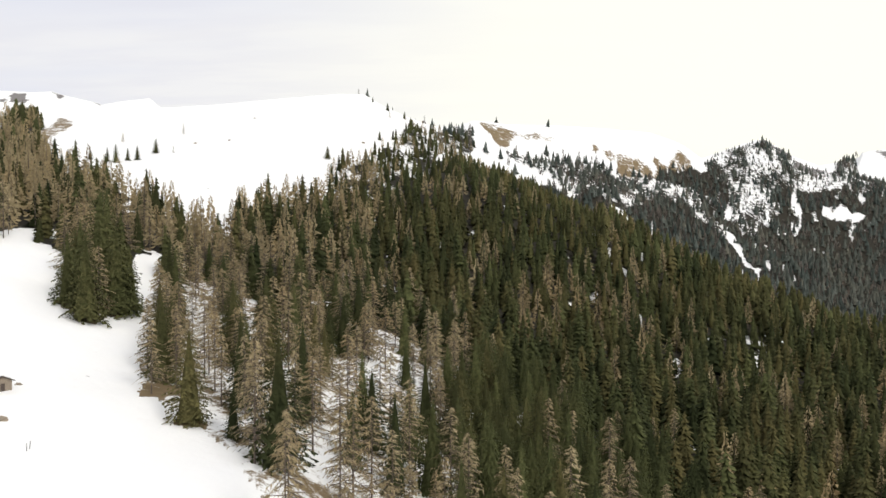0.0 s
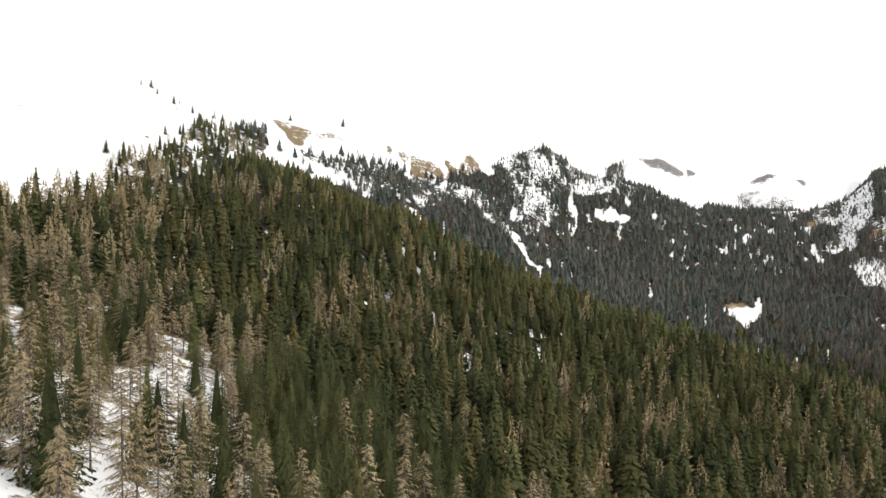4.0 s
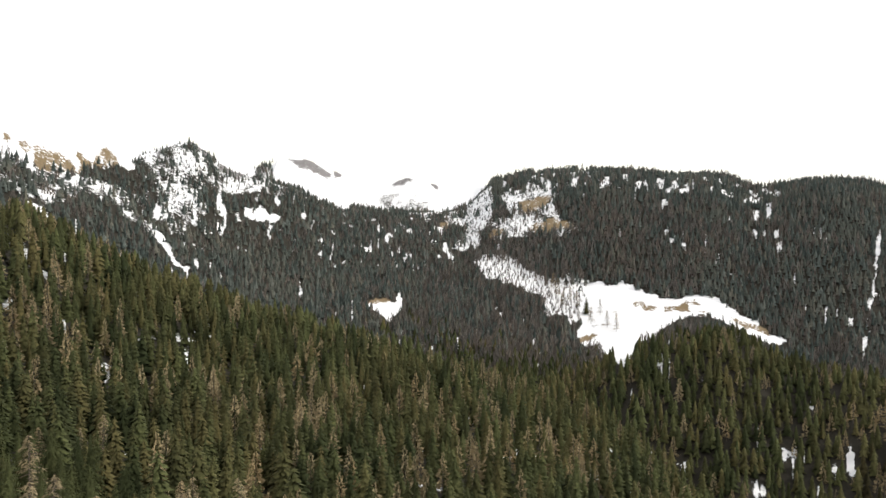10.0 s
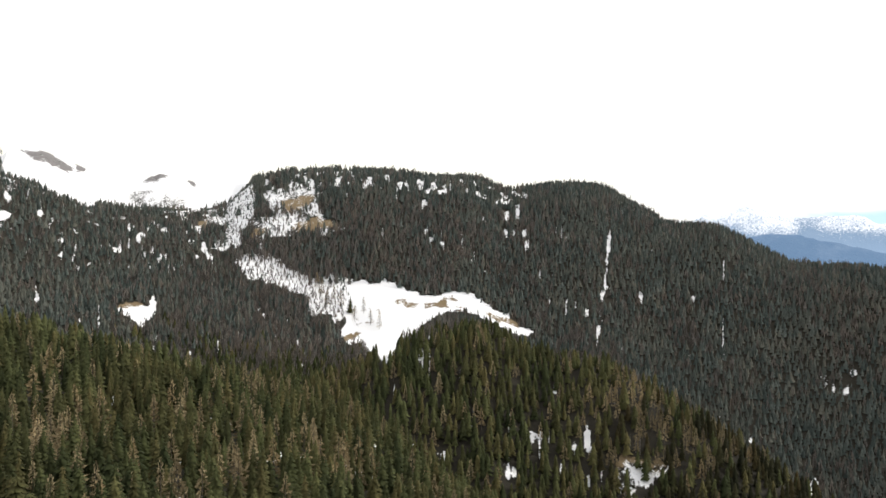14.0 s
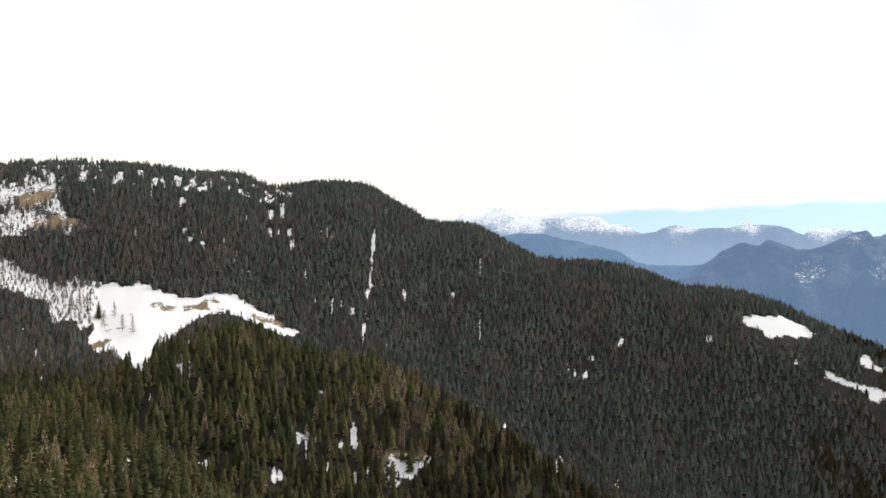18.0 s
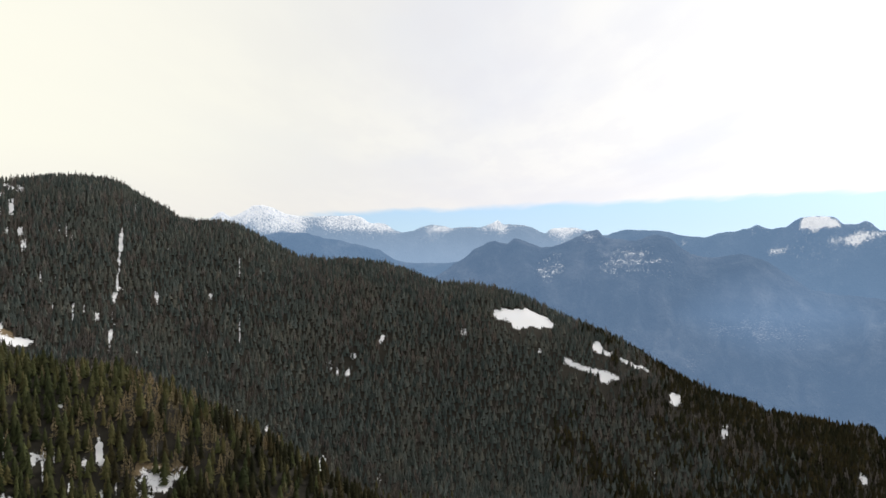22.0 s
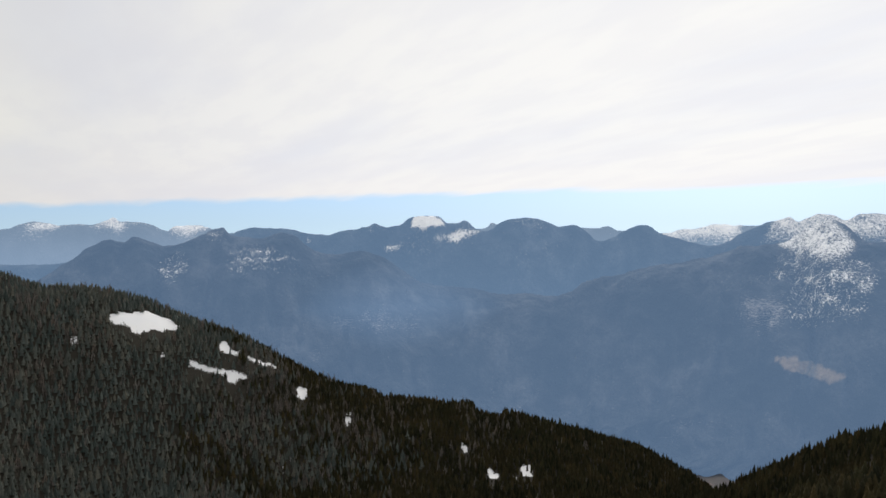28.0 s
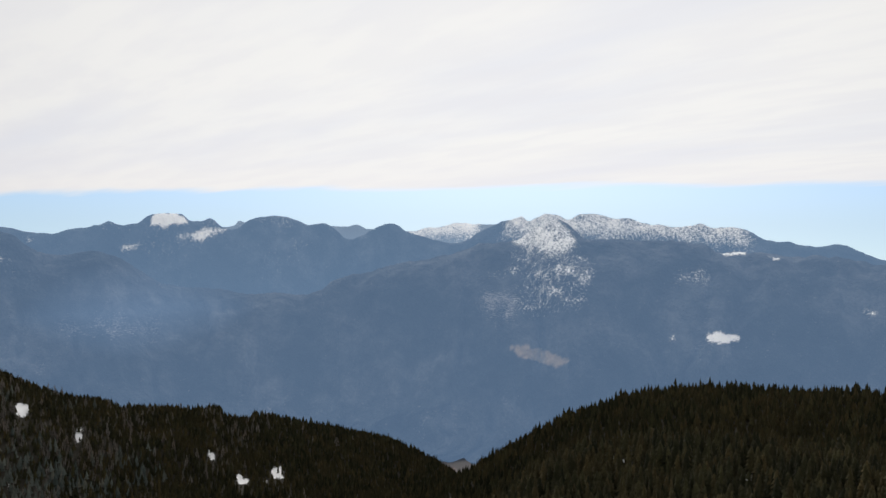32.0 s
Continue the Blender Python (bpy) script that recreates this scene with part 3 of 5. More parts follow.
patch("chute", [(23.17, 1161), (23.50, 1165), (23.46, 1135), (23.21, 1134)])
patch("chute", [(26.57, 1333), (26.73, 1333), (26.65, 1306), (26.53, 1307)])
patch("chute", [(19.73, 1247), (19.97, 1251), (19.93, 1224), (19.69, 1222)])
patch("rock", [(28.20, 2581), (29.10, 2534), (30.74, 2575), (31.55, 2539), (31.68, 2475), (30.74, 2459), (29.51, 2460)])
patch("rock", [(31.76, 2605), (32.16, 2581), (32.90, 2554), (31.96, 2497)])
patch("rock", [(35.88, 2564), (36.56, 2581), (37.23, 2581), (37.71, 2532), (36.80, 2498), (36.00, 2519)])
patch("rock", [(38.46, 2605), (39.36, 2567), (40.03, 2548), (39.17, 2526)])
patch("rock", [(21.68, 1477), (22.65, 1487), (23.87, 1541), (23.71, 1486), (22.49, 1444)])
patch("rock", [(23.79, 1479), (25.42, 1528), (26.24, 1513), (25.01, 1480), (23.99, 1465)])
patch("rock", [(26.45, 1529), (27.47, 1796), (27.88, 2276), (26.85, 1508)])
patch("rock", [(-28.66, 1802), (-27.81, 1805), (-27.59, 1718), (-28.13, 1699), (-28.67, 1724)])
patch("rock", [(-26.58, 1823), (-25.36, 1803), (-25.76, 1750)])
patch("rock", [(-23.91, 1873), (-22.98, 1871), (-22.39, 1868), (-23.15, 1779)])
patch("rock", [(-29.23, 1744), (-28.85, 1743), (-28.92, 1719), (-29.23, 1717)])
patch("sparse", [(43.41, 1726), (45.02, 1733), (47.04, 1734), (48.26, 1700), (47.65, 1658), (48.67, 1594), (49.97, 1561), (48.67, 1546), (46.63, 1559), (45.42, 1542), (43.41, 1547), (42.61, 1605), (44.61, 1625), (44.21, 1677)])
patch("sparse", [(40.64, 2465), (42.62, 2435), (43.41, 1726), (43.41, 1591), (42.21, 1546), (41.02, 1513), (40.16, 1512), (41.42, 1640), (39.66, 1668)])
patch("sparse", [(33.42, 2368), (35.28, 2459), (38.31, 2458), (39.86, 2426), (38.69, 1698), (36.40, 1745)])
patch("turf", [(45.02, 1674), (47.65, 1693), (47.53, 1659), (45.82, 1627)])
patch("turf", [(46.14, 1587), (47.85, 1619), (49.24, 1571), (47.04, 1553), (45.74, 1571)])
patch("grass", [(39.39, 1667), (40.32, 1669), (40.32, 1633), (39.54, 1626)])
patch("turf", [(43.09, 1574), (44.21, 1586), (44.21, 1562), (43.25, 1551)])
patch("snow", [(49.69, 1408), (51.53, 1399), (52.97, 1396), (54.40, 1364), (56.04, 1357), (57.68, 1372), (58.90, 1363), (60.52, 1339), (61.72, 1322), (63.44, 1309), (62.97, 1292), (61.33, 1277), (60.12, 1285), (59.31, 1297), (58.49, 1309), (56.46, 1294), (55.23, 1257), (54.41, 1210), (53.38, 969), (52.64, 931), (51.94, 986), (50.92, 1204), (49.97, 1193), (49.28, 1216), (49.81, 1300)])
patch("meadow", [(42.13, 1493), (43.40, 1495), (45.01, 1483), (45.82, 1450), (47.03, 1423), (48.66, 1420), (49.97, 1411), (49.73, 1299), (49.07, 1273), (48.46, 1302), (47.19, 1289), (46.95, 1365), (45.81, 1371), (45.01, 1384), (43.80, 1412), (42.72, 1409)])
patch("turf", [(53.38, 1343), (56.04, 1337), (58.49, 1323), (58.29, 1308), (55.64, 1316), (53.17, 1325)])
patch("turf", [(56.37, 1349), (57.47, 1356), (57.96, 1340), (56.66, 1333)])
patch("turf", [(59.43, 1318), (60.60, 1329), (61.92, 1322), (63.00, 1311), (61.52, 1298), (59.83, 1299)])
patch("turf", [(50.42, 1281), (51.82, 1281), (51.61, 1264), (50.42, 1265)])
patch("turf", [(49.19, 1222), (50.51, 1255), (51.00, 1241), (49.69, 1205)])
patch("turf", [(51.04, 1323), (52.85, 1298), (52.15, 1288)])
patch("turf", [(51.86, 1264), (52.44, 1265), (52.35, 1251)])
patch("snow", [(34.12, 1190), (35.05, 1220), (36.29, 1227), (36.64, 1304), (36.86, 1226), (36.59, 1197), (35.79, 1142), (35.34, 1160), (34.79, 1175)])
patch("grass", [(33.90, 1190), (35.05, 1230), (36.07, 1234), (35.05, 1200)])
patch("chute", [(43.52, 1312), (43.76, 1315), (43.72, 1291), (43.55, 1292)])
patch("chute", [(43.84, 1294), (44.16, 1296), (44.12, 1275), (43.83, 1275)])
patch("chute", [(55.13, 1672), (55.74, 1673), (55.66, 1634), (55.17, 1632)])
patch("chute", [(49.03, 1887), (49.28, 1832), (49.24, 1738), (49.03, 1765)])
patch("chute", [(61.21, 1688), (61.61, 1685), (61.54, 1629), (61.22, 1619)])
patch("chute", [(62.05, 1745), (62.37, 1730), (62.25, 1657), (62.01, 1663)])
patch("chute", [(61.14, 1616), (61.46, 1603), (61.38, 1571), (61.18, 1585)])
patch("chute", [(62.45, 1621), (62.81, 1604), (62.78, 1570), (63.18, 1541), (62.78, 1547), (62.42, 1588)])
patch("chute", [(61.74, 1612), (62.02, 1596), (61.90, 1572), (61.70, 1580)])
patch("chute", [(68.60, 1642), (68.79, 1641), (68.72, 1564), (68.58, 1513), (68.47, 1471), (68.28, 1471), (68.42, 1541)])
patch("chute", [(67.94, 1460), (68.74, 1477), (68.81, 1470), (68.40, 1451), (68.33, 1431), (67.98, 1440)])
patch("chute", [(66.80, 1392), (67.26, 1404), (67.38, 1379), (66.96, 1367)])
patch("chute", [(66.21, 1415), (66.41, 1416), (66.45, 1382), (66.26, 1380)])
patch("chute", [(67.69, 1358), (68.03, 1373), (68.23, 1347), (67.81, 1341)])
patch("chute", [(68.03, 1400), (68.22, 1409), (68.14, 1373), (67.99, 1374)])
patch("chute", [(76.35, 1632), (76.56, 1629), (76.43, 1585), (76.37, 1548), (76.19, 1557), (76.32, 1601)])
patch("chute", [(76.21, 1472), (76.38, 1474), (76.39, 1438), (76.48, 1391), (76.24, 1375), (76.26, 1426)])
patch("chute", [(74.21, 1518), (74.52, 1527), (74.67, 1497), (74.28, 1488)])
patch("chute", [(70.69, 1487), (71.02, 1484), (70.95, 1460), (70.69, 1464)])
patch("chute", [(65.61, 1533), (65.88, 1531), (65.77, 1512)])
patch("chute", [(59.46, 1443), (59.82, 1456), (60.14, 1448), (59.62, 1437)])
patch("chute", [(60.79, 1457), (61.55, 1469), (61.55, 1457), (60.91, 1449)])
patch("chute", [(58.85, 1508), (59.17, 1504), (59.05, 1464), (58.81, 1471)])
patch("chute", [(57.25, 1827), (57.45, 1834), (57.41, 1716), (57.25, 1720)])
patch("chute", [(56.03, 1538), (56.24, 1535), (56.16, 1512), (56.00, 1515)])
patch("chute", [(65.25, 1622), (65.41, 1618), (65.33, 1582), (65.22, 1586)])
patch("chute", [(53.61, 859), (53.84, 856), (53.95, 846), (53.68, 851)])
patch("chute", [(54.18, 836), (54.44, 828), (54.94, 821), (54.83, 816), (54.29, 822)])
patch("chute", [(55.41, 829), (55.92, 839), (56.19, 841), (55.91, 827)])
patch("chute", [(55.45, 819), (55.76, 816), (55.60, 810)])
patch("chute", [(56.11, 820), (56.97, 816), (57.12, 808), (56.38, 811)])
patch("chute", [(63.06, 857), (64.00, 865), (64.20, 860), (63.55, 848), (63.02, 839)])
patch("chute", [(64.33, 863), (64.69, 862), (64.61, 852), (64.33, 855)])
patch("chute", [(65.97, 859), (66.54, 859), (66.25, 847)])
patch("chute", [(66.87, 871), (67.36, 875), (67.57, 853), (67.03, 849)])
patch("chute", [(61.15, 810), (61.92, 818), (62.16, 806), (61.47, 799)])
patch("chute", [(64.66, 918), (65.11, 920), (65.07, 904), (64.66, 906)])
patch("chute", [(57.90, 910), (58.13, 903), (58.09, 888), (57.89, 893)])
patch("chute", [(54.97, 953), (55.36, 947), (55.32, 919), (54.97, 925)])
patch("chute", [(65.23, 835), (65.51, 835), (65.43, 822), (65.23, 824)])
patch("chute", [(67.16, 828), (67.57, 830), (67.45, 818), (67.16, 818)])
patch("sparse", [(69.22, 848), (73.09, 866), (72.97, 856), (71.61, 838), (71.36, 829), (70.62, 830), (70.37, 810), (69.26, 808)])
patch("turf", [(69.01, 854), (72.84, 867), (72.68, 859), (69.22, 847)])
patch("chute", [(77.40, 1228), (78.29, 1253), (78.65, 1246), (78.29, 1227)])
patch("chute", [(81.77, 1212), (82.23, 1240), (82.59, 1235), (82.24, 1198), (81.85, 1194)])
patch("chute", [(86.10, 1200), (86.44, 1198), (86.37, 1175), (86.11, 1173)])
patch("chute", [(78.69, 1268), (79.05, 1271), (78.97, 1259)])
patch("chute", [(85.85, 1469), (86.64, 1487), (87.16, 1503), (87.16, 1491), (86.45, 1475), (85.85, 1462)])
patch("chute", [(84.14, 1440), (84.60, 1438), (84.49, 1426), (84.10, 1429)])
patch("chute", [(83.49, 1405), (84.14, 1415), (84.03, 1397), (83.69, 1394)])
patch("chute", [(82.40, 1413), (82.87, 1420), (82.67, 1405)])
patch("chute", [(83.67, 1462), (83.98, 1457), (83.83, 1448)])
patch("chute", [(91.98, 1533), (92.36, 1540), (92.61, 1520), (92.19, 1514)])
patch("chute", [(95.99, 1461), (96.29, 1460), (96.09, 1451)])
patch("chute", [(97.60, 1527), (98.14, 1529), (97.98, 1516)])
patch("chute", [(74.21, 1519), (74.53, 1517), (74.53, 1494), (74.29, 1493)])
patch("chute", [(77.66, 1432), (77.87, 1431), (77.79, 1415)])
patch("snow", [(94.35, 1593), (96.32, 1621), (96.79, 1631), (97.77, 1640), (98.31, 1629), (99.16, 1621), (99.01, 1605), (97.58, 1581), (96.71, 1569), (96.49, 1556), (95.96, 1557), (95.18, 1566), (94.52, 1575)])
patch("snow", [(99.33, 1526), (100.72, 1532), (102.04, 1532), (103.47, 1532), (103.39, 1514), (103.00, 1511), (102.23, 1514), (101.28, 1511), (100.52, 1515), (99.70, 1514)])
patch("snow", [(101.63, 1606), (102.13, 1603), (102.28, 1587), (103.13, 1590), (103.05, 1574), (102.24, 1566), (101.55, 1567)])
patch("snow", [(103.51, 1576), (104.37, 1583), (105.58, 1596), (105.50, 1582), (104.56, 1569), (103.59, 1568)])
patch("snow", [(106.81, 1562), (107.76, 1562), (107.76, 1543), (107.12, 1524), (106.88, 1536)])
patch("chute", [(109.85, 1501), (110.54, 1528), (110.95, 1553), (110.79, 1502), (110.09, 1494)])
patch("chute", [(104.50, 1424), (104.78, 1426), (104.78, 1405), (104.54, 1404)])
patch("chute", [(105.29, 1424), (105.53, 1425), (105.48, 1404)])
patch("chute", [(104.22, 1379), (104.53, 1359), (104.34, 1348)])
patch("chute", [(105.88, 1372), (106.07, 1371), (105.99, 1346)])
patch("chute", [(106.27, 1388), (106.59, 1388), (106.47, 1366)])
patch("chute", [(98.74, 1526), (99.11, 1527), (98.96, 1511)])
patch("chute", [(97.53, 1532), (98.04, 1528), (97.86, 1514)])
patch("chute", [(97.33, 1454), (98.28, 1448), (98.39, 1437), (97.73, 1441)])
patch("chute", [(92.11, 1537), (92.48, 1534), (92.68, 1518), (92.28, 1517)])
patch("chute", [(96.08, 1466), (96.40, 1465), (96.25, 1452)])
patch("chute", [(98.35, 1429), (98.98, 1429), (98.64, 1417)])
patch("chute", [(93.97, 1600), (94.25, 1597), (94.17, 1587)])
patch("chute", [(120.39, 1435), (121.08, 1443), (121.68, 1408), (121.23, 1391)])
patch("chute", [(123.01, 1447), (123.90, 1465), (123.98, 1410), (123.33, 1395)])
patch("chute", [(122.40, 1407), (122.97, 1403), (122.81, 1356)])
patch("chute", [(118.62, 1505), (119.25, 1491), (119.36, 1468), (118.97, 1475)])
patch("chute", [(147.66, 960), (148.26, 944), (148.08, 904), (147.74, 914)])
patch("chute", [(148.38, 936), (149.13, 918), (148.76, 884)])
patch("chute", [(156.32, 872), (156.82, 895), (157.20, 839), (156.67, 824)])
patch("gap", [(21.30, 569), (21.87, 570), (21.79, 478), (21.38, 474)])
patch("gap", [(13.82, 551), (14.30, 558), (14.18, 527), (13.82, 527)])
patch("gap", [(10.23, 555), (11.17, 553), (10.93, 519), (10.46, 519)])
patch("gap", [(5.78, 302), (6.57, 316), (6.67, 262), (6.02, 244), (5.88, 272)])
patch("gap", [(-4.54, 317), (-3.75, 329), (-3.60, 308), (-4.00, 284), (-4.48, 302)])
patch("gap", [(-3.26, 250), (-2.30, 247), (-2.50, 204), (-3.30, 202)])
patch("gap", [(15.99, 499), (16.96, 511), (16.84, 477), (16.11, 470)])
patch("gap", [(6.35, 344), (6.76, 342), (6.65, 322)])
patch("gap", [(10.64, 665), (11.18, 662), (10.98, 624)])
patch("gap", [(16.47, 462), (17.29, 468), (17.08, 442)])
patch("gap", [(0.42, 366), (0.78, 367), (0.66, 351)])


SOLO = []


def solo(kind, bearing, dist, h):
    SOLO.append((kind, bearing, dist, h))
    if dist < 400:
        px, py = dist * math.sin(radians(bearing)), dist * math.cos(radians(bearing))
        near = np.hypot(GX - px, GY - py) < 3.6
        GRASS[near], SNOW[near] = 1, 0.2


solo("spruce", -25.45, 287, 24.4)
solo("spruce", -24.37, 271, 27.8)
solo("spruce", -23.47, 297, 39.9)
solo("spruce", -22.50, 287, 30.4)
solo("spruce", -24.94, 305, 23.7)
solo("spruce", -23.04, 325, 36.8)
solo("larch", -20.33, 202, 18.6)
solo("spruce", -17.87, 180, 21.0)
solo("larch", -18.71, 210, 19.3)
solo("spruce", -18.75, 301, 25.5)
solo("larch", -20.72, 394, 33.4)
solo("spruce", 50.07, 1313, 27.9)
solo("snag", 10.77, 445, 13.2)
solo("snag", 11.25, 446, 15.1)
solo("snag", 10.26, 467, 9.9)
solo("snag", 70.17, 863, 20.8)
solo("snag", 70.87, 864, 22.0)
solo("snag", 70.60, 864, 18.3)
solo("snag", 11.22, 447, 14.2)
solo("snag", 10.59, 450, 12.7)
solo("larch", 48.91, 1347, 28.6)
solo("larch", 49.41, 1325, 30.0)
solo("larch", 51.53, 1265, 26.8)
solo("larch", 47.71, 1386, 29.4)
solo("larch", 48.06, 1363, 32.8)
solo("larch", 52.17, 1248, 26.5)
solo("larch", 48.41, 1329, 30.1)
solo("larch", 50.40, 1281, 29.0)
solo("larch", 51.03, 1306, 27.7)
solo("spruce", -5.07, 968, 7.6)
solo("spruce", -4.01, 972, 10.1)
solo("spruce", -2.79, 999, 9.8)
solo("spruce", -2.34, 894, 11.7)
solo("spruce", -1.98, 883, 9.2)
solo("spruce", -1.65, 875, 10.3)
solo("spruce", -1.32, 881, 9.2)
solo("spruce", -4.58, 777, 9.1)
solo("spruce", -8.30, 666, 11.3)
solo("spruce", -7.50, 646, 14.3)
solo("spruce", -6.89, 673, 12.3)
solo("spruce", -6.04, 670, 8.7)
solo("spruce", -3.85, 729, 11.9)
solo("spruce", -3.32, 710, 16.2)
solo("spruce", -1.61, 785, 9.2)
solo("spruce", 0.77, 960, 13.8)
solo("spruce", -23.00, 663, 12.1)
solo("spruce", -22.48, 658, 15.0)
solo("spruce", -21.74, 670, 10.9)
solo("spruce", -21.14, 674, 12.3)
solo("spruce", -19.95, 705, 12.9)
solo("spruce", -24.03, 666, 8.7)
solo("spruce", -25.38, 651, 9.3)
solo("spruce", -26.11, 656, 10.3)
solo("spruce", -28.63, 651, 9.3)
solo("spruce", -10.10, 578, 13.2)
solo("spruce", -10.69, 569, 10.4)
solo("larch", -3.85, 887, 7.5)
solo("larch", -18.16, 809, 11.6)
solo("larch", -22.02, 765, 10.0)
solo("larch", -18.82, 699, 5.9)
solo("larch", -0.91, 828, 13.5)
solo("larch", -0.17, 871, 12.5)
solo("larch", -5.88, 629, 16.4)
solo("larch", -27.35, 669, 10.9)
solo("larch", -26.37, 692, 9.9)
solo("larch", -24.71, 657, 9.4)


def mesh_of(name, verts, faces, mat, smooth=False, normals=None, **fields):
    me = bpy.data.meshes.new(name)
    verts, faces = np.asarray(verts, np.float32), np.asarray(faces, np.int32)
    k = faces.shape[1]
    me.vertices.add(len(verts))
    me.vertices.foreach_set("co", verts.ravel())
    me.loops.add(faces.size)
    me.loops.foreach_set("vertex_index", faces.ravel())
    me.polygons.add(len(faces))
    me.polygons.foreach_set("loop_start", np.arange(0, faces.size, k, dtype=np.int32))
    me.polygons.foreach_set("loop_total", np.full(len(faces), k, np.int32))
    me.polygons.foreach_set("use_smooth", np.full(len(faces), smooth))
    for key, values in fields.items():
        me.attributes.new(key, "FLOAT", "POINT").data.foreach_set("value", np.asarray(values, np.float32).ravel())
    me.materials.append(mat)
    me.update(calc_edges=True)
    me.validate()
    if normals is not None:
        me.normals_split_custom_set_from_vertices(np.asarray(normals, np.float32))
    return me


def grid_faces(rows, cols):
    i, j = np.meshgrid(np.arange(rows - 1), np.arange(cols - 1), indexing="ij")
    a = (i * cols + j).ravel()
    return np.stack([a, a + 1, a + cols + 1, a + cols], 1)


def feather(field, passes=1):
    """Softens the rims of the patches."""
    for _ in range(passes):
        p = np.pad(field, 1, mode="edge")
        field = 0.25 * p[1:-1, 1:-1] * 2 + 0.125 * (p[:-2, 1:-1] + p[2:, 1:-1] + p[1:-1, :-2] + p[1:-1, 2:])
    return field


def build_ground():
    far = GD > 500
    for field in (SNOW, GRASS, ROCK):
        field[far] = feather(field)[far]
    v = np.stack([GX, GY, GZ], -1).reshape(-1, 3)
    ob = new("ground", mesh_of("ground", v, grid_faces(*GX.shape), GROUND, True, snow=SNOW, grass=GRASS, rock=ROCK))
    tagged(ob, "snow-covered alpine slopes with brown forest floor and bare grass", "ground", kind="structure")


build_ground()

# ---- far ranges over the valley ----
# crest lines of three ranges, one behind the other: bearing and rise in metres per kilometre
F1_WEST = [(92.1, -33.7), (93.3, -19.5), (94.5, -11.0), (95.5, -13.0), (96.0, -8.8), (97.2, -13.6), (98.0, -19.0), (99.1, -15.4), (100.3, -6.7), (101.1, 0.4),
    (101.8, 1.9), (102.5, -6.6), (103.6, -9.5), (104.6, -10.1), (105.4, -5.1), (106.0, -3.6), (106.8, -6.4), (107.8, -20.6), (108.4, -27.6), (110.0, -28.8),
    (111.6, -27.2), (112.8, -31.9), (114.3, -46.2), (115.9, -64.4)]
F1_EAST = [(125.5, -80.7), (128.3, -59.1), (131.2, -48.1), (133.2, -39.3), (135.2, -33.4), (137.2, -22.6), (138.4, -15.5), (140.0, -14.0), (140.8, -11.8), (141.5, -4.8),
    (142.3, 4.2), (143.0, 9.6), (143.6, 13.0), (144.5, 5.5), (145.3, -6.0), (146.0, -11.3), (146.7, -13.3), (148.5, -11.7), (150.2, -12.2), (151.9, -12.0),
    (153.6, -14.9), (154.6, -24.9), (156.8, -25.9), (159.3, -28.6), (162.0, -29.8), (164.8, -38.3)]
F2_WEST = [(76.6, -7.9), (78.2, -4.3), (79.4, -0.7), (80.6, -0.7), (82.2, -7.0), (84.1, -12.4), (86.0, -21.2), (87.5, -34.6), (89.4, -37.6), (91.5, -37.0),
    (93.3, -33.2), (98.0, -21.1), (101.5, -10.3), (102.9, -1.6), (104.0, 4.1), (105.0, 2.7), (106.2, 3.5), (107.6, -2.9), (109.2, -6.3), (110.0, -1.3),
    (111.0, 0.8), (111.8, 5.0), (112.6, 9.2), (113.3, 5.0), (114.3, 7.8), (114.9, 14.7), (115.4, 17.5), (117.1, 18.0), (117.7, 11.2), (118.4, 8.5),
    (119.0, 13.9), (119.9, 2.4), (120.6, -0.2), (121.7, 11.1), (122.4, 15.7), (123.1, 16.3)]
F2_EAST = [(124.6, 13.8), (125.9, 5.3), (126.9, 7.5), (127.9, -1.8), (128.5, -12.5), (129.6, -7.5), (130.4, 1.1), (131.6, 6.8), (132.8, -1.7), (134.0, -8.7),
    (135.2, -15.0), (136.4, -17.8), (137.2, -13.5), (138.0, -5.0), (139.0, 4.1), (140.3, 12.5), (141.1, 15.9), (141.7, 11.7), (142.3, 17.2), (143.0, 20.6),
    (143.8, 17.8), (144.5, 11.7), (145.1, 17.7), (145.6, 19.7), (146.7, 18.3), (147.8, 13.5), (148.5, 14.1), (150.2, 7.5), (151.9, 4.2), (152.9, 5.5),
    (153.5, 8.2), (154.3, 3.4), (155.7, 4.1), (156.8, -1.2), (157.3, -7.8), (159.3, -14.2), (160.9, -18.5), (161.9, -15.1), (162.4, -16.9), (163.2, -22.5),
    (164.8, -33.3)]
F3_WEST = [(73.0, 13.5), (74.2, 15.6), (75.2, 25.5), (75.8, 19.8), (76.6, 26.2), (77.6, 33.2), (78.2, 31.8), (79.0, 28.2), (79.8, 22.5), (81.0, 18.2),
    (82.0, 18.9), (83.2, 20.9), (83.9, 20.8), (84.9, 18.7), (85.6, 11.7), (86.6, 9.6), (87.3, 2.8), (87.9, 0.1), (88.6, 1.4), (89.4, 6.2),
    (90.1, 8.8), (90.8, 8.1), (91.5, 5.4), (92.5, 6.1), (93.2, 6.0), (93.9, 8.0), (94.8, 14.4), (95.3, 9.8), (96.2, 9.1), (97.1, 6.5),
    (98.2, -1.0)]
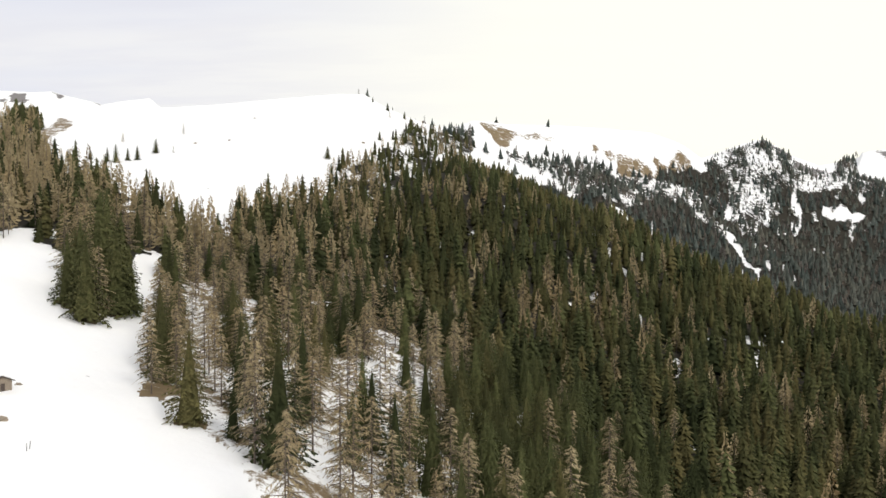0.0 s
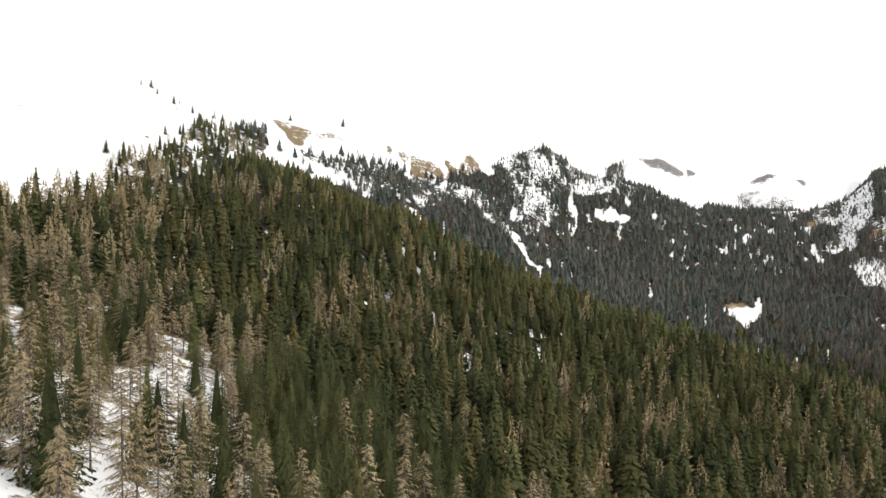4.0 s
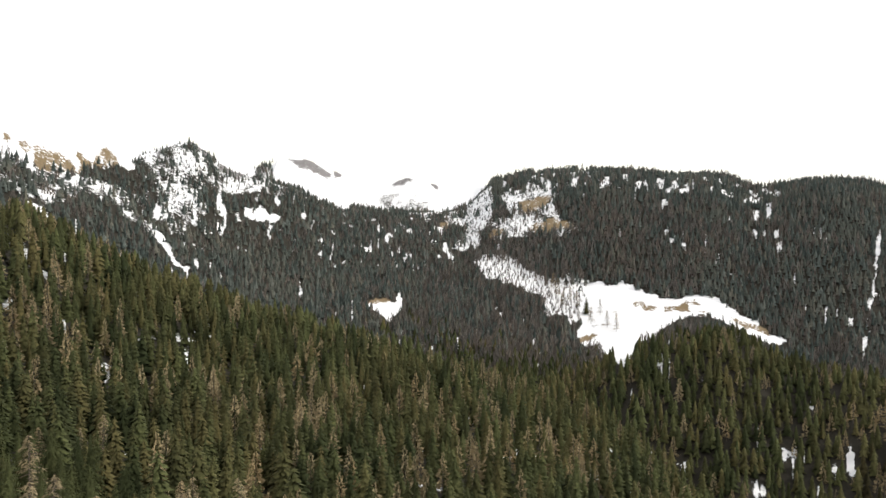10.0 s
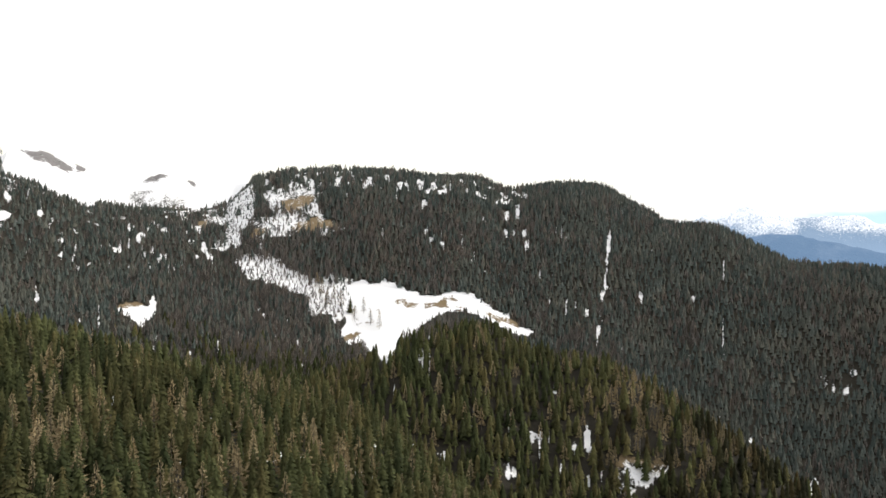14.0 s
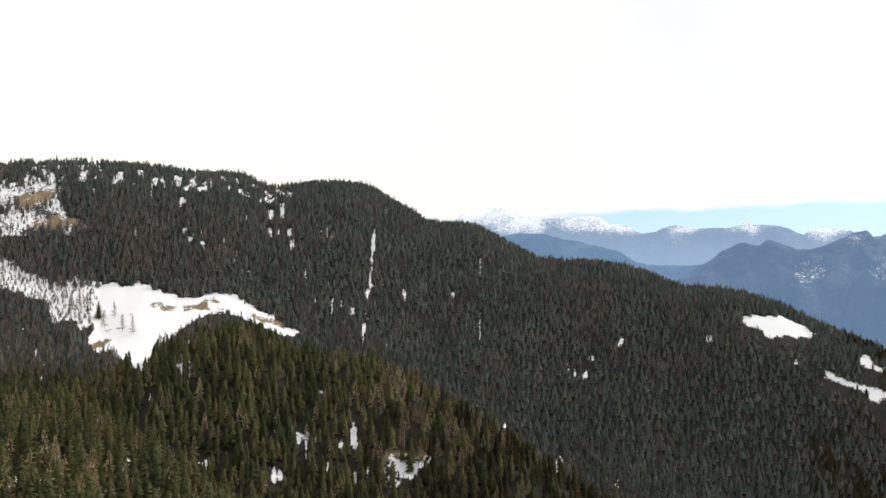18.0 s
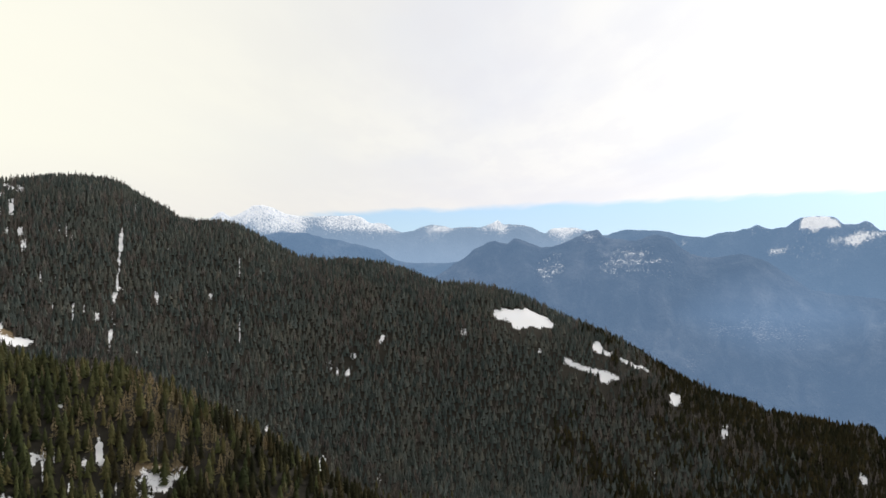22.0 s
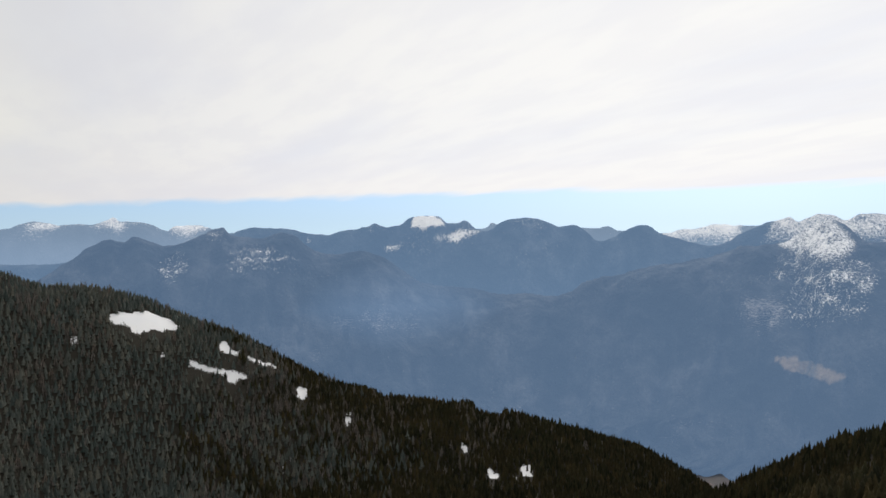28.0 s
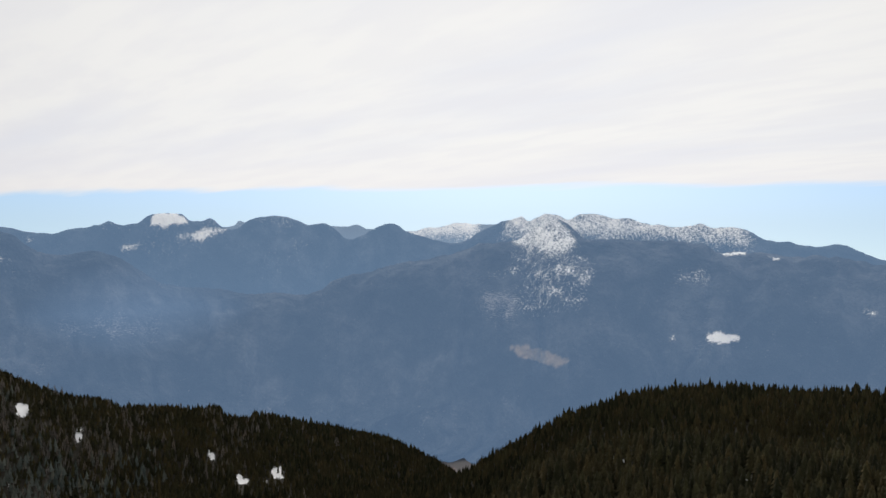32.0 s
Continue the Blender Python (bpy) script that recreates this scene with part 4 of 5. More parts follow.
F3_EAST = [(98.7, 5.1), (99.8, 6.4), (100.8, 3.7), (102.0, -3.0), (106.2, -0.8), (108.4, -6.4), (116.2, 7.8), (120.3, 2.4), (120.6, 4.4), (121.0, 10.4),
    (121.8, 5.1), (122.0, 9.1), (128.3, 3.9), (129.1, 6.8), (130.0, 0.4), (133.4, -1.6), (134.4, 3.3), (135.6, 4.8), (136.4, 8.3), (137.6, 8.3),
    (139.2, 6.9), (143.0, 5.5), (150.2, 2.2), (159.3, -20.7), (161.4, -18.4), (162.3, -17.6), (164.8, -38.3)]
F1_WEST = [(84, -105), (88, -80)] + F1_WEST
F2_WEST = [(60, -40), (74, -10)] + F2_WEST
F3_WEST = [(60, 5), (70, 20)] + F3_WEST


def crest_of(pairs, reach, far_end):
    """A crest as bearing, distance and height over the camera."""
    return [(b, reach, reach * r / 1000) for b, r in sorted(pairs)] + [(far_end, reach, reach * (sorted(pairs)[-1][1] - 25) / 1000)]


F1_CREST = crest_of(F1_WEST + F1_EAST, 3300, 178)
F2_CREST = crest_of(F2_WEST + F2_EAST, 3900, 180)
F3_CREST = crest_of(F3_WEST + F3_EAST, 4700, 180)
F1_FOOT = [(82, 2500, -717), (163, 2500, -726), (178, 2500, -717)]
F1_MID = [(82, 2900, -459), (92, 2900, -395), (97, 2800, -400), (104, 2750, -415), (111, 2750, -490), (119, 2700, -610), (127, 2650, -645), (135, 2600, -585),
    (142, 2700, -414), (151, 2750, -396), (164, 2750, -446), (178, 2750, -446)]
F2_FOOT = [(60, 3500, -744), (163, 3500, -744), (180, 3500, -744)]
F3_FOOT = [(60, 4300, -452), (163, 4300, -452), (180, 4300, -452)]

FAR_PATCHES = {1: [], 2: [], 3: []}


def far_patch(layer, kind, outline):
    """Snowfields, cliffs and clearings of a far range. Corners by bearing and rise in metres per kilometre."""
    FAR_PATCHES[layer].append((kind, outline))


far_patch(2, "snow", [(116.48, -11.7), (118.82, 1.7), (120.30, -0.3), (118.82, -12.8)])
far_patch(2, "snow", [(112.78, -16.6), (114.72, -18.3), (114.39, -22.2), (113.52, -28.0), (113.20, -23.1)])
far_patch(2, "snow", [(107.02, -7.6), (108.48, -9.0), (108.38, -12.9), (107.59, -12.7)])
far_patch(2, "snow", [(114.95, 10.1), (115.50, 17.8), (116.83, 19.0), (117.93, 7.1), (116.82, 8.0), (116.15, 1.8), (114.95, 4.8)])
far_patch(2, "dust", [(111.63, 2.7), (112.48, 11.4), (113.58, 5.4), (112.47, -0.6)])
far_patch(2, "dust", [(118.15, 8.7), (119.05, 16.3), (120.07, 0.5), (119.05, 2.1)])
far_patch(2, "dust", [(121.35, -1.1), (123.46, 15.7), (124.90, 12.3), (125.39, 3.9), (123.22, -1.3)])
far_patch(2, "dust", [(121.46, -44.4), (123.22, -21.6), (124.41, -13.3), (126.86, -6.8), (126.13, -17.5), (124.64, -34.6), (122.74, -49.0)])
far_patch(2, "dust", [(113.30, -32.0), (115.05, -4.1), (118.14, -8.7), (116.81, -29.0)])
far_patch(1, "dust", [(102.15, -24.8), (104.26, -12.7), (105.68, -20.7), (107.52, -45.3), (106.84, -57.8), (104.74, -46.0), (103.33, -58.6), (101.92, -50.1)])
far_patch(1, "cliff", [(108.88, -112.6), (111.95, -100.8), (114.07, -103.6), (116.93, -124.9), (114.91, -134.5), (111.53, -123.2), (109.33, -124.6)])
far_patch(1, "cliff", [(107.55, -148.3), (109.58, -155.0), (108.46, -172.4)])
far_patch(1, "dust", [(100.74, -3.6), (101.67, 1.3), (102.38, -8.1), (100.97, -14.2)])
far_patch(1, "dust", [(97.17, -42.1), (99.09, -20.5), (99.81, -50.1), (98.14, -67.5)])
far_patch(2, "peak", [(139.11, -12.3), (140.63, 17.9), (142.76, 23.1), (144.86, 17.7), (146.36, 20.2), (148.71, 12.3), (152.72, 6.9), (156.03, 4.2), (157.25, -10.6), (156.59, -25.6), (153.85, -18.4), (151.60, -14.0), (145.47, -14.2), (140.95, -15.4)])
far_patch(1, "peak", [(140.33, -16.5), (141.85, 20.5), (143.07, 23.1), (144.87, -5.9), (145.33, -21.6), (143.97, -40.1), (141.25, -32.3)])
far_patch(1, "dust", [(140.33, -21.8), (144.87, -16.4), (146.67, -47.6), (145.78, -94.9), (142.48, -111.6), (140.34, -101.4), (141.25, -58.8), (136.65, -67.1), (136.65, -56.4), (140.34, -48.3)])
far_patch(1, "cliff", [(138.04, -75.0), (140.95, -72.1), (141.71, -95.9), (140.34, -120.0), (138.20, -107.0)])
far_patch(1, "grass", [(139.88, -144.1), (142.48, -148.7), (144.90, -163.7), (143.70, -175.9), (141.87, -165.9), (140.65, -158.8)])
far_patch(1, "snow", [(150.64, -134.5), (151.98, -127.5), (151.98, -133.6)])
far_patch(1, "snow", [(153.89, -128.2), (154.99, -120.4), (156.31, -129.4), (154.73, -137.2)])
far_patch(1, "cliff", [(152.64, -139.3), (154.18, -132.1), (155.42, -142.2), (153.06, -146.1)])
far_patch(1, "snow", [(154.95, -26.8), (156.59, -24.6), (156.45, -29.1), (155.24, -29.8)])
far_patch(1, "snow", [(157.78, -30.3), (158.65, -34.1), (158.19, -35.7)])
far_patch(1, "dust", [(159.75, -61.5), (160.78, -73.1), (161.29, -86.3), (160.28, -79.2)])
far_patch(1, "dust", [(151.04, -63.2), (153.31, -42.3), (154.56, -51.0), (154.15, -67.3)])
far_patch(1, "snow", [(163.27, -84.9), (164.73, -95.0), (164.73, -100.6), (163.51, -91.3)])
far_patch(1, "dust", [(136.65, -77.7), (138.19, -61.7), (136.65, -91.1)])
far_patch(1, "dust", [(135.73, -48.4), (137.57, -43.1), (137.42, -48.4)])
far_patch(1, "cliff", [(121.93, -230.6), (122.72, -222.6), (123.92, -226.6), (123.72, -233.7), (122.33, -235.4)])
far_patch(1, "cliff", [(133.68, -254.7), (134.26, -233.5), (135.21, -220.7), (134.73, -239.7), (134.08, -255.6)])
far_patch(1, "cliff", [(135.98, -258.4), (136.23, -230.9), (136.45, -230.6), (136.31, -261.3)])
far_patch(3, "peak", [(74.37, 17.1), (76.33, 32.8), (78.09, 37.3), (80.52, 21.6), (81.82, -8.2), (80.00, -3.0), (78.79, -5.2), (76.83, 12.9)])
far_patch(3, "peak", [(81.82, 3.2), (82.87, 23.5), (85.18, 21.2), (86.98, 9.8), (88.02, -6.3), (85.95, 0.7), (83.64, 3.0)])
far_patch(3, "peak", [(88.54, -10.9), (90.42, 9.6), (92.00, 4.7), (90.14, -6.5)])
far_patch(3, "peak", [(93.32, 2.2), (94.65, 13.5), (95.56, 6.6), (95.56, -7.2), (94.65, 2.1)])
far_patch(3, "peak", [(98.03, -2.6), (99.05, 8.9), (101.32, 4.1), (99.56, -9.3)])
far_patch(2, "snow", [(90.55, -55.7), (92.79, -54.2), (92.79, -61.1), (90.95, -60.8)])
far_patch(3, "peak", [(132.81, -3.7), (134.25, 10.4), (135.70, 13.3), (138.16, 8.4), (138.16, -12.8), (132.81, -12.9)])


def far_range(layer, name, label, lines, lo, hi, relief, mat, snow_from, snow_full, seed, rows, jag):
    bear = np.arange(lo, hi, 0.15)
    steps = np.linspace(0, 1, rows)
    pts = [ridge(t, bear, False) for t in lines]
    back = (pts[-1][0] + 120, pts[-1][1] - 90)
    foot = (pts[0][0] - 60, np.minimum(pts[0][1] - 80, -760))
    pts = [foot] + pts + [back]
    knots = np.linspace(0, 1, len(pts) - 1)
    knots = np.concatenate([knots, [1.12]])
    u = np.concatenate([steps, [1.06, 1.12]])
    r = np.stack([np.interp(u, knots, [p[0][i] for p in pts]) for i in range(len(bear))])
    z = np.stack([pchip(knots, np.array([p[1][i] for p in pts]), u) for i in range(len(bear))])
    b = np.radians(bear)[:, None]
    uu = u[None, :] + 0 * b
    x0, y0 = r * np.sin(b), r * np.cos(b)
    # gullies run down the face, cliffs across it
    sway = bear[:, None] + 5 * (fbm(bear[:, None] / 7 + 0 * uu, uu * 3.5, seed + 7, 3) - 0.5)
    gully = 0.5 * fbm(sway / 4.5, uu * 1.1 + 0.3 * uu, seed + 2, 3, True) + 0.5 * fbm(sway / 1.6, uu * 2.2 + 0.6 * fbm(x0 / 200, y0 / 200, seed + 5, 3), seed, 5, True)
    calm = np.clip(np.minimum(1.15 - uu, uu * 4 + 0.1) * 2.5, 0, 1)
    push = relief * (gully - 0.55) * calm
    rough = relief * 0.22 * (fbm(x0 / 45, z / 30, seed + 9, 4) - 0.5)
    r2 = r + 2.6 * push
    z2 = z - 0.35 * np.abs(push) + rough * (uu < 1.01) + jag * (fbm(bear[:, None] / 0.8 + 0 * uu, uu * 14, seed + 15, 3, True) - 0.62)
    x, y = r2 * np.sin(b), r2 * np.cos(b)
    high = np.clip((z - snow_from) / (snow_full - snow_from), 0, 1.2)
    snow = high * 0.75 + 0.5 * (fbm(x / 60, z / 40, seed + 21, 4) - 0.55) * (high > 0)
    rock = 0.9 * (fbm(bear[:, None] / 1.2 + 0 * uu, z / 90, seed + 31, 4, True) - 0.62) + 0.03
    bb, rise = bear[:, None] + 0 * uu, 1000 * z2 / r2
    speck = fbm(x / 30, z / 18, seed + 41, 4)
    grass = np.zeros_like(z)
    for kind, outline in FAR_PATCHES[layer]:
        q = inside(outline, bb + 0.5 * (speck - 0.5), rise + 5 * (speck - 0.5))
        soft = feather(q.astype(float), 2 if kind in ("snow", "grass") else 12)
        if kind == "snow":
            snow = np.maximum(snow, soft * (0.55 + 0.9 * speck))
        elif kind == "dust":
            snow = np.maximum(snow, soft * (0.06 + 0.64 * speck))
        elif kind == "peak":
            snow = snow * (1 - soft) + soft * ((0.48 if layer == 3 else 0.42) + 0.45 * speck)
            rock = rock * (1 - soft) + soft * 0.55
        elif kind == "cliff":
            rock = rock * (1 - soft) + soft * (0.20 + 0.75 * speck)
        elif kind == "grass":
            grass = np.maximum(grass, soft * (0.35 + 1.0 * speck))
    # valley haze painted as a stronger glow, widest on the lower slopes about bearing 114
    mist_glow = 0.40 * np.exp(-((bb - 114.5) / 14.0) ** 2) * np.clip((-z2 + 120) / 420, 0, 1) ** 0.6 * np.clip((z2 + 800) / 500, 0.5, 1)
    ob = new(name, mesh_of(name, np.stack([x, y, z2 + CZ], -1).reshape(-1, 3), grid_faces(*x.shape), mat, True, snow=snow, rock=rock, grass=grass, mist_glow=mist_glow))
    return tagged(ob, label, "mountain range", kind="structure")


# each range carries its own painted haze, a blue glow set by height
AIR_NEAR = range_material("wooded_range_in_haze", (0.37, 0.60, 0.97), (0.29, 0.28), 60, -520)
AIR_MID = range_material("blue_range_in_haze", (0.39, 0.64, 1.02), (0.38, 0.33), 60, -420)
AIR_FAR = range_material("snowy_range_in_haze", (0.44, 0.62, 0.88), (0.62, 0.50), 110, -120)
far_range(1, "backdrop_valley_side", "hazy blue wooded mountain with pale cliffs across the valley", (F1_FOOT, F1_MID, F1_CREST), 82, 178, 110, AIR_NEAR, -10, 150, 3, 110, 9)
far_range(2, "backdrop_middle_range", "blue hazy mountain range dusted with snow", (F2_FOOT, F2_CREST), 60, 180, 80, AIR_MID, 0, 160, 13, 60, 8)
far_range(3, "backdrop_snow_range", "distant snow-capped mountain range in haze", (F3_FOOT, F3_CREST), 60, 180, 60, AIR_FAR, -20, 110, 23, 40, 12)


# ---- trees ----
def rng(seed):
    return np.random.default_rng(seed)


def spruce_crown(seed, whorls, per, width=0.22, low=0.05):
    """Broad drooping fronds about a stem of height 1, in loose tiers and ragged at the rim, round a dim core."""
    g = rng(seed)
    v, f = [], []
    step = (0.985 - low) / whorls
    lobes = 0.82 + 0.36 * g.random(7)
    power = 0.55 + 0.2 * g.random()
    for w in range(whorls):
        tier = 0.86 + 0.28 * g.random()
        for k in range(per):
            t = low + step * (w + 0.55 * g.random())
            if t > 0.985:
                continue
            a = 6.283 * (k + g.random()) / per
            q = (width * (1 - t) ** power + 0.008) * tier * lobes[int(a / 6.283 * 7) % 7] * (0.72 + 0.40 * g.random())
            c, s = math.cos(a), math.sin(a)
            side = q * (0.26 + 0.16 * g.random()) * 7 / per
            drop = q * (0.30 + 0.38 * g.random())
            bend = 0.4 * (g.random() - 0.5)
            i = len(v)
            v += [(c * q * 0.06, s * q * 0.06, t + 0.02), (c * q * 0.62 - s * side, s * q * 0.62 + c * side, t - drop * (0.6 + bend)),
                  (c * q, s * q, t - drop * 0.9), (c * q * 0.62 + s * side, s * q * 0.62 - c * side, t - drop * (0.6 - bend))]
            f += [(i, i + 1, i + 2), (i, i + 2, i + 3)]
    i, n = len(v), 6
    v += [(math.cos(6.283 * k / n) * width * 0.55, math.sin(6.283 * k / n) * width * 0.55, low) for k in range(n)] + [(0, 0, 1.0)]
    f += [(i + k, i + (k + 1) % n, i + n) for k in range(n)]
    return np.array(v), np.array(f)


def bough_crown(seed, whorls, per, width=0.2, low=0.03):
    """A spruce seen close: level boughs in loose tiers, each a row of small drooping tufts, round a dim core."""
    g = rng(seed)
    v, f = [], []
    step = (0.985 - low) / whorls
    lobes = 0.78 + 0.44 * g.random(9)
    power = 0.62 + 0.2 * g.random()
    for w in range(whorls):
        tier = 0.82 + 0.36 * g.random()
        for k in range(per):
            t = low + step * (w + 0.7 * g.random())
            if t > 0.985:
                continue
            a = 6.283 * (k + g.random()) / per
            q = (width * (1 - t) ** power + 0.010) * tier * lobes[int(a / 6.283 * 9) % 9] * (0.7 + 0.4 * g.random())
            drop = q * (0.12 + 0.30 * g.random())
            c, s = math.cos(a), math.sin(a)
            for j in range(6):
                p = 0.36 + 0.56 * (j + 0.6 * g.random()) / 5.4
                e = p + 0.10 + 0.10 * g.random()
                turn = (1 if j % 2 else -1) * (0.10 + 0.22 * g.random()) * q * (1.25 - p)
                dip = q * (0.02 + 0.10 * g.random())
                z0, z1 = t - drop * p * p, t - drop * e * e
                i = len(v)
                v += [(c * q * p, s * q * p, z0 + 0.004), (c * q * e, s * q * e, z1), (c * q * (p + e) / 2 - s * turn, s * q * (p + e) / 2 + c * turn, (z0 + z1) / 2 - dip)]
                f += [(i, i + 1, i + 2)]
    i, n = len(v), 7
    v += [(math.cos(6.283 * k / n) * width * 0.50, math.sin(6.283 * k / n) * width * 0.50, low + 0.02 * g.random()) for k in range(n)] + [(0, 0, 1.0)]
    f += [(i + k, i + (k + 1) % n, i + n) for k in range(n)]
    return np.array(v), np.array(f)


def larch_crown(seed, count, width=0.19, twigs=4, piece="all"):
    """Thin bare limbs that rise from the stem and bend down, each with a fringe of hanging twigs."""
    g = rng(seed)
    v, f = [], []
    for k in range(count):
        t = 0.16 + 0.82 * (k + g.random()) / count
        a = g.random() * 6.283
        q = (width * min(1.0, 1.25 * (1 - t)) ** 0.75 + 0.012) * (0.55 + 0.6 * g.random())
        c, s = math.cos(a), math.sin(a)
        th = 0.003
        tip = t - q * (0.05 + 0.45 * g.random())
        if piece != "twigs":
            i = len(v)
            v += [(0, 0, t + th), (0, 0, t - th), (c * q, s * q, tip), (c * q * 0.5 - s * th, s * q * 0.5 + c * th, (t + tip) / 2 + 0.004)]
            f += [(i, i + 1, i + 2), (i, i + 2, i + 3)]
        for j in range(twigs):
            p = 0.15 + 0.85 * (j + g.random()) / twigs
            bx, by, bz = c * q * p, s * q * p, t + (tip - t) * p
            a2 = a + (g.random() - 0.5) * 3.4
            l = 0.016 + 0.040 * g.random()
            wd = 0.0030 + 0.0035 * g.random()
            fall = l * (0.3 + 0.8 * g.random())
            if piece == "limbs":
                continue
            i = len(v)
            v += [(bx - c * wd, by - s * wd, bz), (bx + c * wd, by + s * wd, bz), (bx + math.cos(a2) * l * 0.8, by + math.sin(a2) * l * 0.8, bz - fall + 0.006)]
            f += [(i, i + 1, i + 2)]
    return np.array(v), np.array(f)


def bare_crown(seed, count, width=0.20, hang=0.06):
    """A bare larch seen from farther off: limbs with hanging curtains of twigs, and gaps between them."""
    g = rng(seed)
    v, f = [], []
    for k in range(count):
        t = 0.17 + 0.82 * (k + g.random()) / count
        a = g.random() * 6.283
        q = (width * min(1.0, 1.25 * (1 - t)) ** 0.75 + 0.012) * (0.5 + 0.65 * g.random())
        c, s = math.cos(a), math.sin(a)
        p, m = 0.15 + 0.4 * g.random(), 0.3 + 0.6 * g.random()
        sag = q * 0.35 * g.random()
        i = len(v)
        v += [(c * q * p, s * q * p, t), (c * q, s * q, t - sag), (c * q * m + 0.02 * (g.random() - 0.5), s * q * m + 0.02 * (g.random() - 0.5), t - sag * m - hang * (0.5 + g.random()))]
        f += [(i, i + 1, i + 2)]
    return np.array(v), np.array(f)


def mid_crown(seed, width):
    """Five ragged skirts one over another."""
    g = rng(seed)
    v, f = [], []
    n = 8
    for k in range(7):
        t = 0.02 + 0.135 * k + 0.03 * g.random()
        w = width * (1 - 0.93 * t) ** 0.85
        turn, i = g.random() * 6, len(v)
        for j in range(n):
            q = w * ((1.05 if j % 2 else 0.55) + 0.35 * (g.random() - 0.5))
            a = turn + 6.283 * (j + 0.6 * g.random()) / n
            v.append((math.cos(a) * q, math.sin(a) * q, t + (0.0 if j % 2 else 0.06) + 0.05 * g.random() - 0.03))
        v.append((0.02 * (g.random() - 0.5), 0.02 * (g.random() - 0.5), min(1.0, t + 0.27)))
        f += [(i + j, i + (j + 1) % n, i + n) for j in range(n)]
    return np.array(v), np.array(f)


def far_crown(seed, width=0.28):
    g = rng(seed)
    v, f = [], []
    for t, top, w, n in ((0.02, 0.5, 1.0, 6), (0.28, 0.78, 0.72, 6), (0.54, 1.0, 0.44, 5)):
        i = len(v)
        turn = g.random() * 6
        for k in range(n):
            q = width * w * (0.5 + 0.75 * g.random())
            v.append((math.cos(turn + 6.283 * k / n) * q, math.sin(turn + 6.283 * k / n) * q, t + 0.09 * g.random()))
        v.append((0, 0, top))
        f += [(i + k, i + (k + 1) % n, i + n) for k in range(n)]
    return np.array(v), np.array(f)


def stem(radius, top, sides=6):
    v, f = [], []
    for t in (0.0, 0.03, 0.5, 1.0):
        q = radius * (1.5 if t == 0 else 1 - 0.93 * t)
        v += [(math.cos(6.283 * k / sides) * q, math.sin(6.283 * k / sides) * q, t * top - (0.03 if t == 0 else 0)) for k in range(sides)]
    for j in range(3):
        f += [(j * sides + k, j * sides + (k + 1) % sides, (j + 1) * sides + (k + 1) % sides, (j + 1) * sides + k) for k in range(sides)]
    return np.array(v), np.array(f)


def leaning(v, f):
    """Faces turned outwards, and normals that lean out and up from the stem, so that a crown shades as one soft body."""
    v, f = np.asarray(v, float), np.asarray(f).copy()
    r = np.hypot(v[:, 0], v[:, 1]) + 0.004
    nrm = np.stack([v[:, 0], v[:, 1], 0.62 * r + 0.004], 1)
    nrm /= np.linalg.norm(nrm, axis=1, keepdims=True)
    flat = np.cross(v[f[:, 1]] - v[f[:, 0]], v[f[:, 2]] - v[f[:, 0]])
    flat /= np.linalg.norm(flat, axis=1, keepdims=True) + 1e-12
    back = (flat * nrm[f].mean(axis=1)).sum(axis=1) < 0
    f[back] = f[back][:, ::-1]
    # most of the lean, with some of each piece's own tilt left in it
    own = np.zeros_like(nrm)
    flat[back] *= -1
    for k in range(f.shape[1]):
        np.add.at(own, f[:, k], flat)
    own /= np.linalg.norm(own, axis=1, keepdims=True) + 1e-9
    nrm = 0.55 * nrm + 0.45 * own
    return v, f, nrm / np.linalg.norm(nrm, axis=1, keepdims=True)


def scatter(cell, lo, hi, near, far, seed):
    """Tree feet on a jittered grid between two bearings and two distances."""
    g = rng(seed)
    n = int(2 * far / cell) + 1
    i, j = np.meshgrid(np.arange(n), np.arange(n), indexing="ij")
    x = (i.ravel() + g.random(n * n)) * cell - far
    y = (j.ravel() + g.random(n * n)) * cell - far
    d, b = np.hypot(x, y), np.degrees(np.arctan2(x, y))
    keep = (d > near) & (d < far) & (b > lo) & (b < hi)
    x, y, d, b = x[keep], y[keep], d[keep], b[keep]
    keep = g.random(len(x)) < on_ground(b, d, WOODS)
    return x[keep], y[keep], d[keep], b[keep]


SEEN = np.maximum.accumulate((GZ - CZ) / GD, axis=1)


def in_sight(b, d, h, slack=0.0):
    """Whether a tree of height h clears the ground between it and the middle of the place."""
    top = (on_ground(b, d) + h - CZ) / d
    return top > on_ground(b, d - 12, SEEN) - slack


